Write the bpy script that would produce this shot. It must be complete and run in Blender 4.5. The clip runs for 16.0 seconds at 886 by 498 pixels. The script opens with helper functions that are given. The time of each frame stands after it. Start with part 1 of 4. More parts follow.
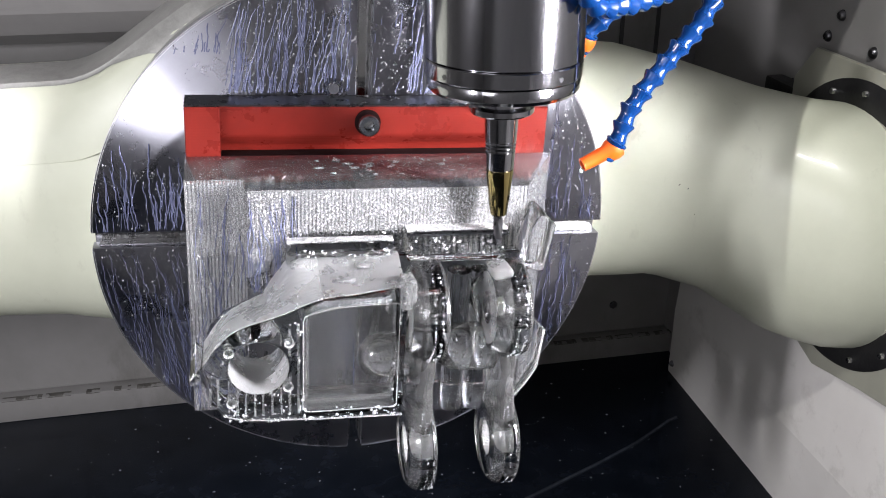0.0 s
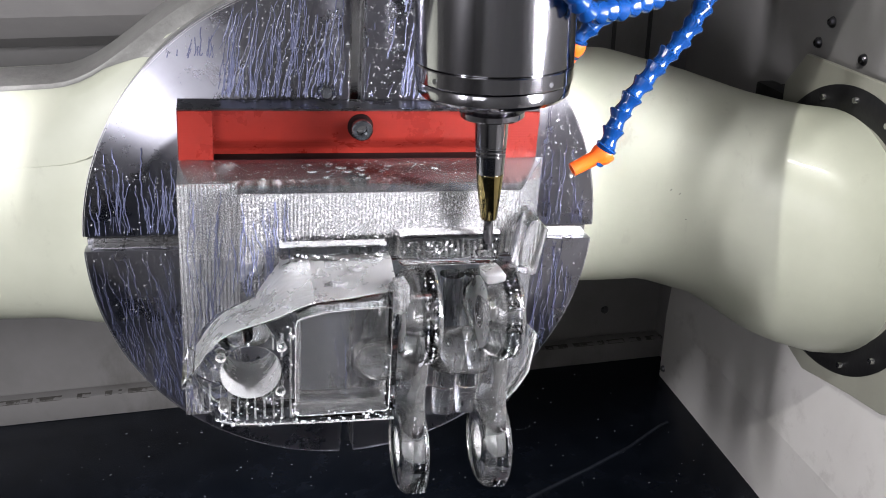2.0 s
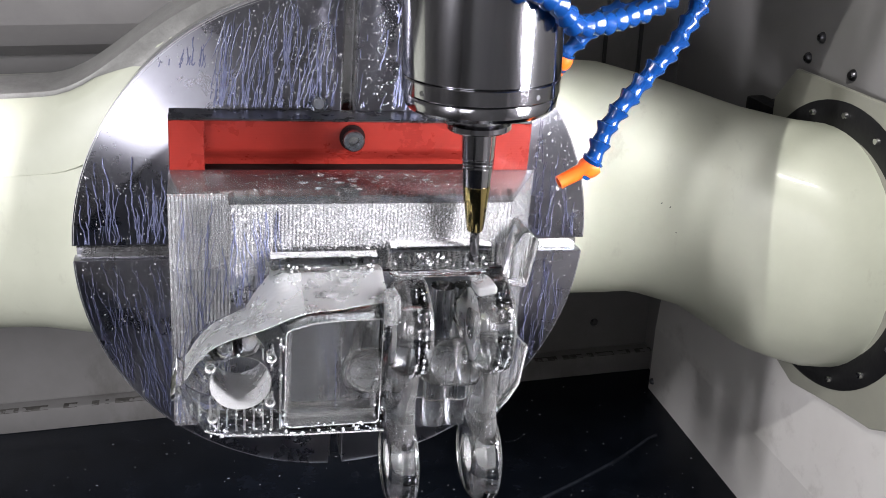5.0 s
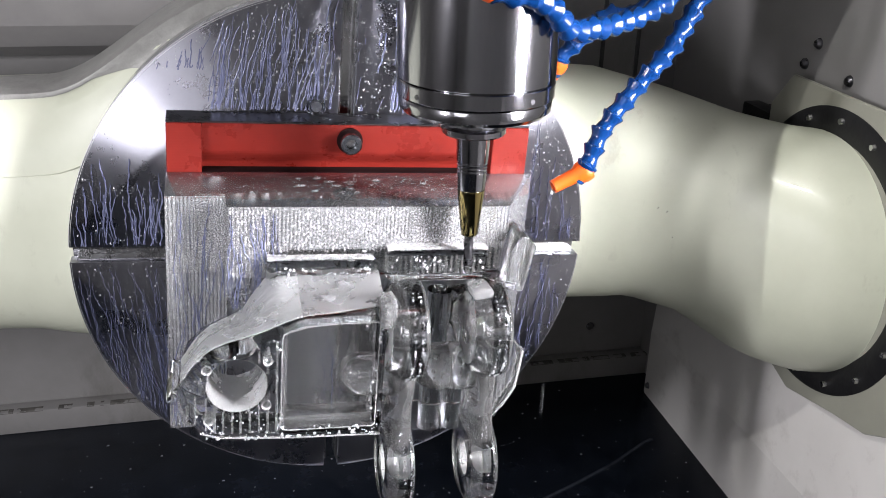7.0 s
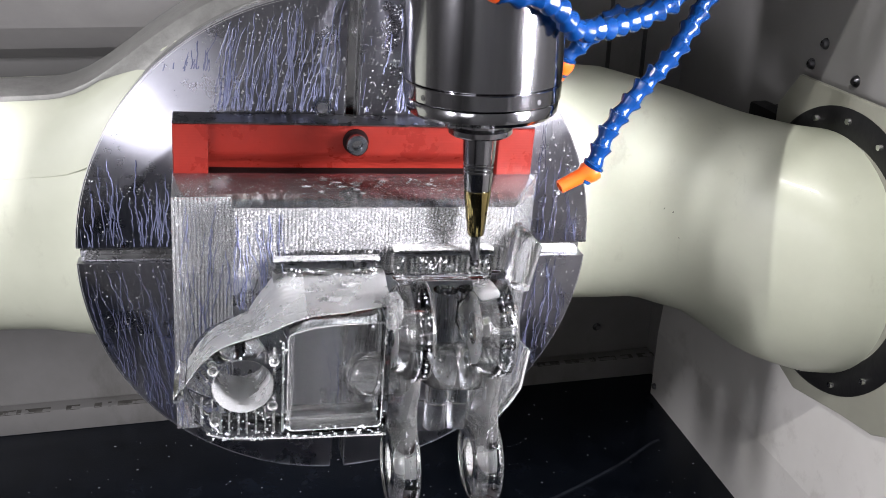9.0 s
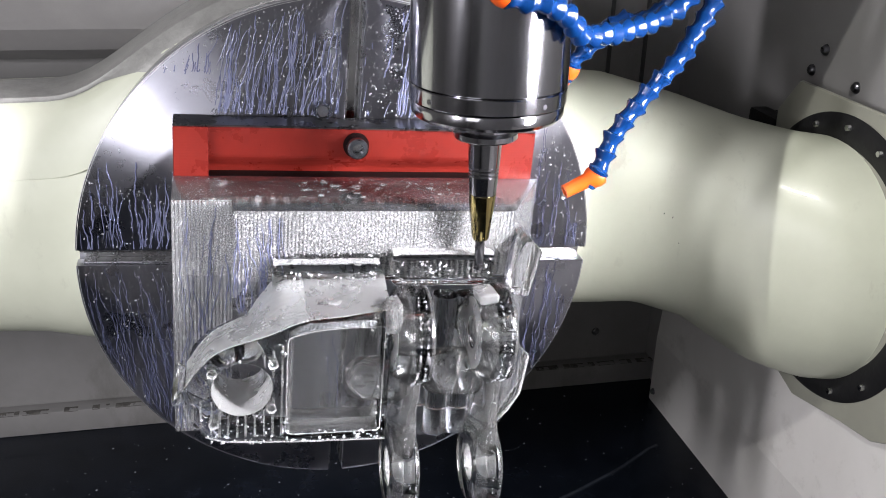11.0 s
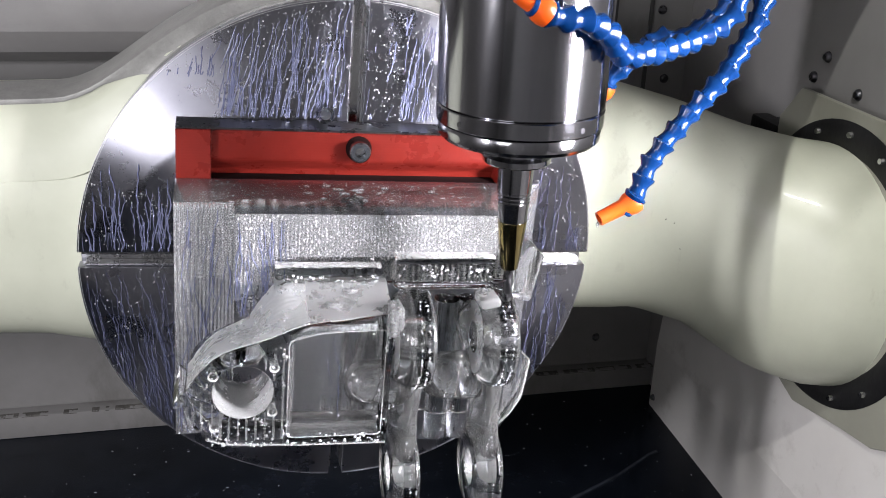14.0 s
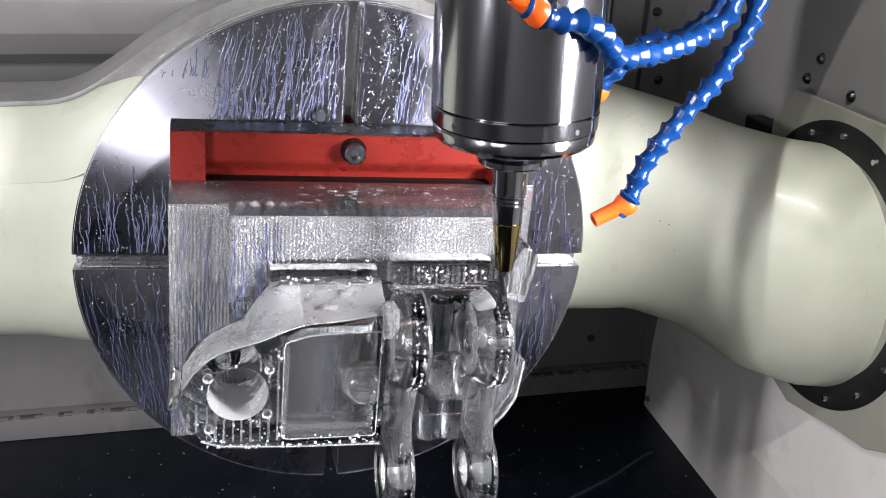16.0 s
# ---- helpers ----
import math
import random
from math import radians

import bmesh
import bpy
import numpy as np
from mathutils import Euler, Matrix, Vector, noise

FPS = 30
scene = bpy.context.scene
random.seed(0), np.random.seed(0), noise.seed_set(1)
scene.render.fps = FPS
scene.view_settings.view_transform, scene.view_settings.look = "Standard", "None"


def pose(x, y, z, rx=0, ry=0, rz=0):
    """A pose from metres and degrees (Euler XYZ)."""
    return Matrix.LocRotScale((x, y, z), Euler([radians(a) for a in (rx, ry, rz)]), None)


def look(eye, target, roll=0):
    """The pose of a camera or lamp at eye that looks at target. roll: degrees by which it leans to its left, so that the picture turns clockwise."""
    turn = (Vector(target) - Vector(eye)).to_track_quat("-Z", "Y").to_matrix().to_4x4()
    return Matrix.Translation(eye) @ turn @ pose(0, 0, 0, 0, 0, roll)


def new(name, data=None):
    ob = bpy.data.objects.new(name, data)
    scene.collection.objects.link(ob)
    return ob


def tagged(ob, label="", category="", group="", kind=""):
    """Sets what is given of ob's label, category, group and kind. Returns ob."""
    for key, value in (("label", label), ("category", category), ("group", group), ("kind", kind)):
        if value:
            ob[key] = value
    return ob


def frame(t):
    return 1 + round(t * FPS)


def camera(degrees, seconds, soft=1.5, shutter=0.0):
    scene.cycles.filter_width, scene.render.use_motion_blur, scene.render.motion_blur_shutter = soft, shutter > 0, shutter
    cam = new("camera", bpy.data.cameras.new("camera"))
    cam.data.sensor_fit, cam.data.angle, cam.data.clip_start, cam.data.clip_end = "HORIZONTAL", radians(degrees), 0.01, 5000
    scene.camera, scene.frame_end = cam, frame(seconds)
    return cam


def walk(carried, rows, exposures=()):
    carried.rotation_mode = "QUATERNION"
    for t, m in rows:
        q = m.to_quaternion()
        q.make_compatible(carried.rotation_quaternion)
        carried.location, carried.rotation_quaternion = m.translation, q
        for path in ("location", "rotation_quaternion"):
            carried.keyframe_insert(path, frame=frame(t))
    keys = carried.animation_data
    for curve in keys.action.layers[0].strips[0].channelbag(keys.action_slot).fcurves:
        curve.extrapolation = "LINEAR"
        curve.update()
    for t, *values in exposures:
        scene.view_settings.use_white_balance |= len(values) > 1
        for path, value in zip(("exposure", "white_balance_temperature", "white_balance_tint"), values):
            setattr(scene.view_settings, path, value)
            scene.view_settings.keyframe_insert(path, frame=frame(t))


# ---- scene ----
cam = camera(48.64, 16.0, soft=0.9, shutter=0.5)
PATH = [
    (0.0, (-0.0889, -0.7047, 0.3027), (0.1082, 0.1870, -0.1048), 0.48),
    (0.5, (-0.0894, -0.7061, 0.3014), (0.1084, 0.1872, -0.1022), 0.34),
    (1.0, (-0.0880, -0.7052, 0.3030), (0.1064, 0.1879, -0.1028), 0.28),
    (1.5, (-0.0889, -0.7060, 0.3022), (0.1104, 0.1864, -0.1026), 0.22),
    (2.0, (-0.0900, -0.7059, 0.3023), (0.1162, 0.1861, -0.0999), 0.82),
    (2.5, (-0.0905, -0.7054, 0.3029), (0.1229, 0.1847, -0.0998), 1.38),
    (3.0, (-0.0905, -0.7041, 0.3035), (0.1212, 0.1847, -0.1031), 1.43),
    (3.5, (-0.0913, -0.7037, 0.3038), (0.1229, 0.1838, -0.1042), 1.48),
    (4.0, (-0.0911, -0.7040, 0.3026), (0.1257, 0.1866, -0.0970), 1.36),
    (6.5, (-0.0925, -0.7050, 0.3029), (0.1286, 0.1893, -0.0862), 1.92),
    (7.0, (-0.0923, -0.7048, 0.3035), (0.1302, 0.1890, -0.0859), 1.92),
    (7.5, (-0.0923, -0.7050, 0.3038), (0.1278, 0.1903, -0.0835), 1.88),
    (8.0, (-0.0923, -0.7060, 0.3033), (0.1260, 0.1902, -0.0827), 1.86),
    (8.5, (-0.0919, -0.7055, 0.3034), (0.1263, 0.1900, -0.0845), 1.92),
    (9.0, (-0.0916, -0.7055, 0.3034), (0.1240, 0.1903, -0.0851), 1.69),
    (11.5, (-0.0930, -0.7047, 0.3038), (0.1244, 0.1926, -0.0803), 2.08),
    (12.0, (-0.0934, -0.7046, 0.3030), (0.1229, 0.1933, -0.0803), 2.08),
    (12.5, (-0.0924, -0.7050, 0.3040), (0.1229, 0.1932, -0.0793), 2.25),
    (13.0, (-0.0938, -0.7052, 0.3029), (0.1240, 0.1927, -0.0796), 2.40),
    (13.5, (-0.0933, -0.7045, 0.3031), (0.1238, 0.1940, -0.0783), 2.41),
    (14.0, (-0.0941, -0.7048, 0.3032), (0.1239, 0.1939, -0.0775), 2.43),
    (14.5, (-0.0938, -0.7057, 0.3036), (0.1286, 0.1923, -0.0762), 2.47),
    (15.0, (-0.0938, -0.7058, 0.3032), (0.1287, 0.1926, -0.0754), 2.44),
    (16.0, (-0.0938, -0.7058, 0.3032), (0.1287, 0.1926, -0.0754), 2.44)]
walk(cam, [(t, look(eye, target, roll)) for t, eye, target, roll in PATH], [(0.0, 0.0), (16.0, 0.0)])

# ---- light: the machine's work lamps on both sides, and added fills from front and top ----
world = bpy.data.worlds.new("machine_inside")
world.use_nodes = True
world.node_tree.nodes["Background"].inputs["Color"].default_value = (0.9, 0.95, 1.0, 1)
world.node_tree.nodes["Background"].inputs["Strength"].default_value = 0.10
scene.world = world


def lamp(name, eye, target, watts, wide, high, colour=(0.985, 0.962, 1.02), spread=180):
    data = bpy.data.lights.new(name, "AREA")
    data.shape, data.size, data.size_y, data.energy, data.color = "RECTANGLE", wide, high, watts, colour
    data.spread = radians(spread)
    ob = new(name, data)
    ob.matrix_world = look(eye, target)
    return ob


lamp("work_lamp", (-0.735, -0.63, 0.285), (0.05, -0.02, 0.03), 10.3, 0.035, 0.25)
lamp("work_lamp", (0.400, -0.42, 0.24), (-0.04, 0.0, 0.10), 3.8, 0.11, 0.36, spread=64)
data = bpy.data.lights.new("side_lamp", "SPOT")
data.energy, data.color, data.shadow_soft_size, data.spot_size, data.spot_blend = 14.0, (1.0, 0.98, 0.95), 0.002, radians(2 * 25.1), 0.0
new("side_lamp", data).matrix_world = look((0.125, -0.43, 0.64), (0.5789, -0.2326, 0.1450))
# soft fill lights added at the front left and overhead, not known fittings
lamp("front_fill", (-0.50, -0.96, 0.30), (0.0, 0.0, -0.05), 1.6, 0.34, 0.30)
lamp("top_fill", (-0.15, -0.55, 0.97), (0.0, -0.1, 0.0), 0.42, 0.5, 0.3)


# ---- materials ----
def material(name, colour, rough=0.5, metal=0.0, colour2=None, scale=40.0, spots=0.5, bump=0.0, bump_scale=300.0,
             rough_vary=0.1, stretch=(1, 1, 1), transmission=0.0, ior=1.45, coat=0.0, tint_random=0.0, spec=0.5):
    m = bpy.data.materials.new(name)
    m.use_nodes = True
    nt = m.node_tree
    b = nt.nodes["Principled BSDF"]
    b.inputs["Metallic"].default_value = metal
    b.inputs["IOR"].default_value = ior
    b.inputs["Transmission Weight"].default_value = transmission
    b.inputs["Coat Weight"].default_value = coat
    b.inputs["Coat Roughness"].default_value = 0.08
    b.inputs["Specular IOR Level"].default_value = spec
    tc = nt.nodes.new("ShaderNodeTexCoord")
    mp = nt.nodes.new("ShaderNodeMapping")
    mp.inputs["Scale"].default_value = stretch
    nt.links.new(tc.outputs["Object"], mp.inputs["Vector"])
    n1 = nt.nodes.new("ShaderNodeTexNoise")
    n1.inputs["Scale"].default_value, n1.inputs["Detail"].default_value, n1.inputs["Roughness"].default_value = scale, 6, 0.65
    nt.links.new(mp.outputs["Vector"], n1.inputs["Vector"])
    ramp = nt.nodes.new("ShaderNodeValToRGB")
    ramp.color_ramp.elements[0].position, ramp.color_ramp.elements[1].position = max(0.0, spots - 0.18), min(1.0, spots + 0.18)
    ramp.color_ramp.elements[0].color = (*colour, 1)
    ramp.color_ramp.elements[1].color = (*(colour2 or [min(1, c * 1.12) for c in colour]), 1)
    nt.links.new(n1.outputs["Fac"], ramp.inputs["Fac"])
    nt.links.new(ramp.outputs["Color"], b.inputs["Base Color"])
    n2 = nt.nodes.new("ShaderNodeTexNoise")
    n2.inputs["Scale"].default_value, n2.inputs["Detail"].default_value = bump_scale, 4
    nt.links.new(mp.outputs["Vector"], n2.inputs["Vector"])
    mr = nt.nodes.new("ShaderNodeMapRange")
    mr.inputs["To Min"].default_value, mr.inputs["To Max"].default_value = max(0.0, rough - rough_vary), min(1.0, rough + rough_vary)
    nt.links.new(n1.outputs["Fac"], mr.inputs["Value"])
    nt.links.new(mr.outputs["Result"], b.inputs["Roughness"])
    if bump:
        bp = nt.nodes.new("ShaderNodeBump")
        bp.inputs["Strength"].default_value, bp.inputs["Distance"].default_value = bump, 0.001
        nt.links.new(n2.outputs["Fac"], bp.inputs["Height"])
        nt.links.new(bp.outputs["Normal"], b.inputs["Normal"])
    return m


def turned(m, amount):
    """Concentric turning marks round the local Y axis."""
    nt = m.node_tree
    b = nt.nodes["Principled BSDF"]
    tc = nt.nodes.new("ShaderNodeTexCoord")
    cross = nt.nodes.new("ShaderNodeVectorMath")
    cross.operation = "CROSS_PRODUCT"
    cross.inputs[1].default_value = (0, 1, 0)
    turn = nt.nodes.new("ShaderNodeVectorTransform")
    turn.vector_type, turn.convert_from, turn.convert_to = "VECTOR", "OBJECT", "WORLD"
    nt.links.new(tc.outputs["Object"], cross.inputs[0])
    nt.links.new(cross.outputs["Vector"], turn.inputs["Vector"])
    nt.links.new(turn.outputs["Vector"], b.inputs["Tangent"])
    b.inputs["Anisotropic"].default_value = amount
    b.inputs["Anisotropic Rotation"].default_value = 0.25
    return m


def grooved(m, per_metre, depth, axis="X"):
    """Fine parallel cutter marks across the local axis, on top of the grain."""
    nt = m.node_tree
    b = nt.nodes["Principled BSDF"]
    tc = nt.nodes.new("ShaderNodeTexCoord")
    w = nt.nodes.new("ShaderNodeTexWave")
    w.bands_direction = axis
    w.inputs["Scale"].default_value = per_metre / 3.18
    w.inputs["Distortion"].default_value = 0.6
    w.inputs["Detail"].default_value = 2
    w.inputs["Detail Scale"].default_value = 2
    nt.links.new(tc.outputs["Object"], w.inputs["Vector"])
    bp = nt.nodes.new("ShaderNodeBump")
    bp.inputs["Strength"].default_value, bp.inputs["Distance"].default_value = depth, 0.001
    nt.links.new(w.outputs["Fac"], bp.inputs["Height"])
    for link in list(b.inputs["Normal"].links):
        nt.links.new(link.from_socket, bp.inputs["Normal"])
    nt.links.new(bp.outputs["Normal"], b.inputs["Normal"])
    return m


def stained(m, colour, scale, start, amount, stretch=(1, 1, 1)):
    """Patchy smudges of another colour over the base colour."""
    nt = m.node_tree
    b = nt.nodes["Principled BSDF"]
    tc = nt.nodes.new("ShaderNodeTexCoord")
    mp = nt.nodes.new("ShaderNodeMapping")
    mp.inputs["Scale"].default_value = stretch
    n = nt.nodes.new("ShaderNodeTexNoise")
    n.inputs["Scale"].default_value, n.inputs["Detail"].default_value, n.inputs["Roughness"].default_value = scale, 8, 0.72
    mr = nt.nodes.new("ShaderNodeMapRange")
    mr.inputs["From Min"].default_value, mr.inputs["From Max"].default_value, mr.inputs["To Max"].default_value = start, start + 0.12, amount
    mix = nt.nodes.new("ShaderNodeMix")
    mix.data_type = "RGBA"
    mix.inputs["B"].default_value = (*colour, 1)
    base = b.inputs["Base Color"].links[0].from_socket
    nt.links.new(tc.outputs["Object"], mp.inputs["Vector"])
    nt.links.new(mp.outputs["Vector"], n.inputs["Vector"])
    nt.links.new(n.outputs["Fac"], mr.inputs["Value"])
    nt.links.new(mr.outputs["Result"], mix.inputs["Factor"])
    nt.links.new(base, mix.inputs["A"])
    nt.links.new(mix.outputs["Result"], b.inputs["Base Color"])
    return m


CREAM = stained(stained(material("cream_paint", (0.455, 0.475, 0.375), 0.36, 0, (0.555, 0.575, 0.465), 5, 0.48, 0.08, 45, 0.08, coat=0.06), (0.30, 0.285, 0.21), 13, 0.60, 0.6, (1, 1, 0.6)), (0.40, 0.41, 0.33), 55, 0.60, 0.45, (1, 1, 0.4))
GREY = stained(material("grey_wall_paint", (0.20, 0.197, 0.19), 0.40, 0, (0.25, 0.245, 0.24), 7, 0.5, 0.05, 150, 0.08), (0.12, 0.115, 0.105), 9, 0.56, 0.5, (1, 1, 0.5))
SIDEGREY = material("light_grey_wall_paint", (0.21, 0.205, 0.20), 0.42, 0, (0.25, 0.245, 0.24), 7, 0.5, 0.05, 150, 0.08)
PALE = stained(material("pale_panel_paint", (0.58, 0.565, 0.54), 0.38, 0, (0.65, 0.635, 0.61), 6, 0.5, 0.05, 120, 0.1), (0.40, 0.38, 0.36), 18, 0.56, 0.5)
PLATEPAINT = material("cream_grey_paint", (0.24, 0.24, 0.20), 0.35, 0, (0.29, 0.29, 0.24), 8, 0.5, 0.05, 120, 0.08)
# near-black for the painted shade under the recess and for the bolt's washer
SHADE = material("recess_shade_and_washer_black", (0.006, 0.002, 0.002), 0.85, 0, (0.010, 0.003, 0.003), 80, 0.5, 0.1, 300, 0.05, spec=0.1)
# pale rough steel that carries the glint along the table rim
ROUGHSTEEL = material("rim_glint_steel", (0.62, 0.62, 0.63), 0.55, 1, (0.75, 0.75, 0.76), 200, 0.5, 0.1, 300, 0.1)
COVERPAINT = stained(material("dull_cover_paint", (0.28, 0.273, 0.27), 0.17, 0, (0.34, 0.332, 0.325), 9, 0.5, 0.06, 150, 0.08), (0.24, 0.235, 0.23), 10, 0.54, 0.6, (0.25, 1, 1))
SEAM = material("dark_joint", (0.05, 0.05, 0.05), 0.6)
BLACK = material("wet_black_floor", (0.004, 0.006, 0.010), 0.22, 0, (0.010, 0.013, 0.020), 30, 0.55, 0.15, 120, 0.12, spec=0.22)
RUBBER = material("black_rubber", (0.010, 0.010, 0.011), 0.45, 0, (0.016, 0.016, 0.016), 60, 0.5, 0.2, 200, spec=0.2)
TABLE = turned(material("turned_steel", (0.33, 0.333, 0.375), 0.28, 1, (0.40, 0.402, 0.45), 25, 0.5, 0.05, 500, 0.05), 0.96)
STEEL = material("ground_steel", (0.55, 0.55, 0.56), 0.16, 1, (0.62, 0.62, 0.63), 40, 0.5, 0.03, 400, 0.05)
CHROME = material("polished_spindle_steel", (0.265, 0.265, 0.285), 0.12, 1, (0.345, 0.345, 0.365), 30, 0.5, 0.03, 200, 0.05, stretch=(1, 1, 0.15))
DARKSTEEL = material("dark_steel", (0.10, 0.10, 0.11), 0.28, 1, (0.16, 0.16, 0.17), 60, 0.5, 0.1, 300, 0.1)
ALU = grooved(material("milled_aluminium", (0.75, 0.75, 0.77), 0.20, 1, (0.88, 0.88, 0.90), 40, 0.5, 0.2, 300, 0.08), 250, 1.0)
MATTE = material("bare_milled_iron", (0.25, 0.25, 0.235), 0.45, 0.3, (0.33, 0.33, 0.31), 90, 0.5, 0.3, 300, 0.1)
RED = grooved(material("red_anodised_plate", (0.135, 0.011, 0.008), 0.28, 0.15, (0.175, 0.016, 0.011), 35, 0.5, 0.05, 300, 0.06, coat=0.2), 500, 0.05, "Z")
# gold stands in for a yellow reflection on the steel taper
GOLD = material("yellow_reflection_tint", (0.42, 0.33, 0.13), 0.11, 1, (0.30, 0.25, 0.13), 30, 0.5)
BLUE = material("blue_hose_plastic", (0.0012, 0.014, 0.062), 0.20, 0, (0.0017, 0.020, 0.085), 60, 0.5, 0.08, 300, 0.06, spec=0.38)
ORANGE = material("orange_nozzle_plastic", (0.42, 0.05, 0.004), 0.32, 0, (0.48, 0.065, 0.005), 60, 0.5, 0.05, 300, 0.05)
CLEAR = material("clear_acrylic", (0.95, 0.965, 0.965), 0.025, 0, (0.97, 0.98, 0.98), 60, 0.5, 0.08, 110, 0.02, transmission=1.0, ior=1.49)
BACKCUT = grooved(material("cut_back_acrylic", (0.93, 0.95, 0.95), 0.06, 0, (0.96, 0.97, 0.97), 60, 0.5, 0.08, 90, 0.04, transmission=1.0, ior=1.49), 105, 0.8)
GLOSSY = material("polished_cut_acrylic", (0.93, 0.94, 0.94), 0.07, 0, (0.97, 0.97, 0.97), 50, 0.5, 0.20, 160, 0.05, transmission=0.97, ior=1.49)
MILLED = grooved(material("milled_acrylic", (0.94, 0.95, 0.96), 0.10, 0, (0.97, 0.975, 0.98), 80, 0.5, 0.20, 300, 0.08, transmission=0.88, ior=1.49), 400, 0.9)
FROST = grooved(material("frosted_acrylic", (0.90, 0.91, 0.91), 0.26, 0, (0.96, 0.96, 0.96), 50, 0.5, 0.10, 250, 0.14, transmission=0.75, ior=1.49), 700, 0.12)
FROSTTOP = grooved(material("frosted_contour_acrylic", (0.88, 0.90, 0.90), 0.28, 0, (0.96, 0.96, 0.96), 35, 0.5, 0.10, 250, 0.14, transmission=0.82, ior=1.49), 330, 0.18, "Y")
HAZE = material("hazy_acrylic", (0.90, 0.91, 0.91), 0.28, 0, (0.96, 0.96, 0.96), 50, 0.5, 0.12, 250, 0.14, transmission=0.90, ior=1.49)
MILKY = material("milky_coolant", (0.10, 0.11, 0.195), 0.25, 0, (0.19, 0.205, 0.31), 200, 0.5, 0, 300, 0.1)
DROP = material("coolant_drop", (0.80, 0.82, 0.86), 0.06, 0, (0.9, 0.9, 0.92), 300, 0.5, 0, 300, 0.03, transmission=0.45, ior=1.34)
BEAD = material("clear_coolant_bead", (0.95, 0.96, 0.97), 0.03, 0, (0.97, 0.97, 0.98), 300, 0.5, 0, 300, 0.02, transmission=0.90, ior=1.34)
POLISHED = grooved(material("polished_milled_acrylic", (0.96, 0.97, 0.97), 0.035, 0, (0.98, 0.98, 0.98), 50, 0.5, 0.30, 130, 0.03, transmission=1.0, ior=1.49), 450, 0.10)
SATIN = material("satin_cut_acrylic", (0.94, 0.95, 0.95), 0.05, 0, (0.98, 0.98, 0.98), 45, 0.5, 0.45, 80, 0.04, transmission=0.955, ior=1.49)
TOPFACE = material("wet_top_acrylic", (0.90, 0.91, 0.93), 0.13, 0, (0.95, 0.95, 0.96), 60, 0.5, 0.15, 120, 0.08, transmission=0.97, ior=1.49)
# grey of the unseen front wall, picked for what the steel and acrylic reflect
FRONTGREY = material("unseen_front_grey", (0.38, 0.38, 0.375), 0.45, 0, (0.44, 0.44, 0.43), 7, 0.5, 0.05, 150, 0.08)
GRIME = material("dark_swarf_grime", (0.05, 0.047, 0.042), 0.8, 0, (0.13, 0.125, 0.115), 120, 0.5, 0.4, 300, 0.1)
LEAD = material("floor_scrape", (0.055, 0.065, 0.085), 0.5, 0, (0.012, 0.014, 0.018), 90, 0.5)
BOLTSTEEL = material("oiled_bolt_steel", (0.30, 0.32, 0.36), 0.22, 1, (0.40, 0.42, 0.46), 120, 0.5, 0.1, 300, 0.1)
SLOTSTEEL = material("slot_steel", (0.30, 0.30, 0.31), 0.28, 1, (0.40, 0.40, 0.41), 80, 0.5, 0.1, 400, 0.08)


# ---- mesh helpers ----
def smooth_by_angle(bm, deg=32):
    for fc in bm.faces:
        fc.smooth = True
    for e in bm.edges:
        if len(e.link_faces) == 2 and e.calc_face_angle(0) > radians(deg):
            e.smooth = False


def part(name, bm, mat, parent=None, label="", m=None, shade=32):
    me = bpy.data.meshes.new(name)
    bmesh.ops.recalc_face_normals(bm, faces=bm.faces[:])
    if shade:
        smooth_by_angle(bm, shade)
    bm.to_mesh(me)
    bm.free()
    me.materials.append(mat)
    ob = new(name, me)
    if m is not None:
        ob.matrix_basis = m
    if parent is not None:
        ob.parent = parent
    if label:
        tagged(ob, label)
    return ob


def thing(name, m, label, category, group="", kind=""):
    ob = new(name)
    ob.matrix_basis = m
    return tagged(ob, label, category, group, kind)


def bevel(bm, width, segs=2, deg=30):
    es = [e for e in bm.edges if len(e.link_faces) == 2 and e.calc_face_angle(0) > radians(deg)]
    if es and width:
        bmesh.ops.bevel(bm, geom=es, offset=width, segments=segs, profile=0.6, affect="EDGES", clamp_overlap=True)
    return bm


def box(x0, x1, y0, y1, z0, z1, round_=0.0, segs=2):
    bm = bmesh.new()
    bmesh.ops.create_cube(bm, size=1, matrix=Matrix.Translation(((x0 + x1) / 2, (y0 + y1) / 2, (z0 + z1) / 2)) @ Matrix.Diagonal((x1 - x0, y1 - y0, z1 - z0, 1)))
    return bevel(bm, round_, segs)


def circle(cx, cy, r, n=48):
    return [(cx + r * math.cos(2 * math.pi * i / n), cy + r * math.sin(2 * math.pi * i / n)) for i in range(n)]


def rounded(x0, x1, z0, z1, r, n=6):
    out = []
    for cx, cz, a in ((x1 - r, z1 - r, 0), (x0 + r, z1 - r, 90), (x0 + r, z0 + r, 180), (x1 - r, z0 + r, 270)):
        out += [(cx + r * math.cos(radians(a + 90 * i / n)), cz + r * math.sin(radians(a + 90 * i / n))) for i in range(n + 1)]
    return out


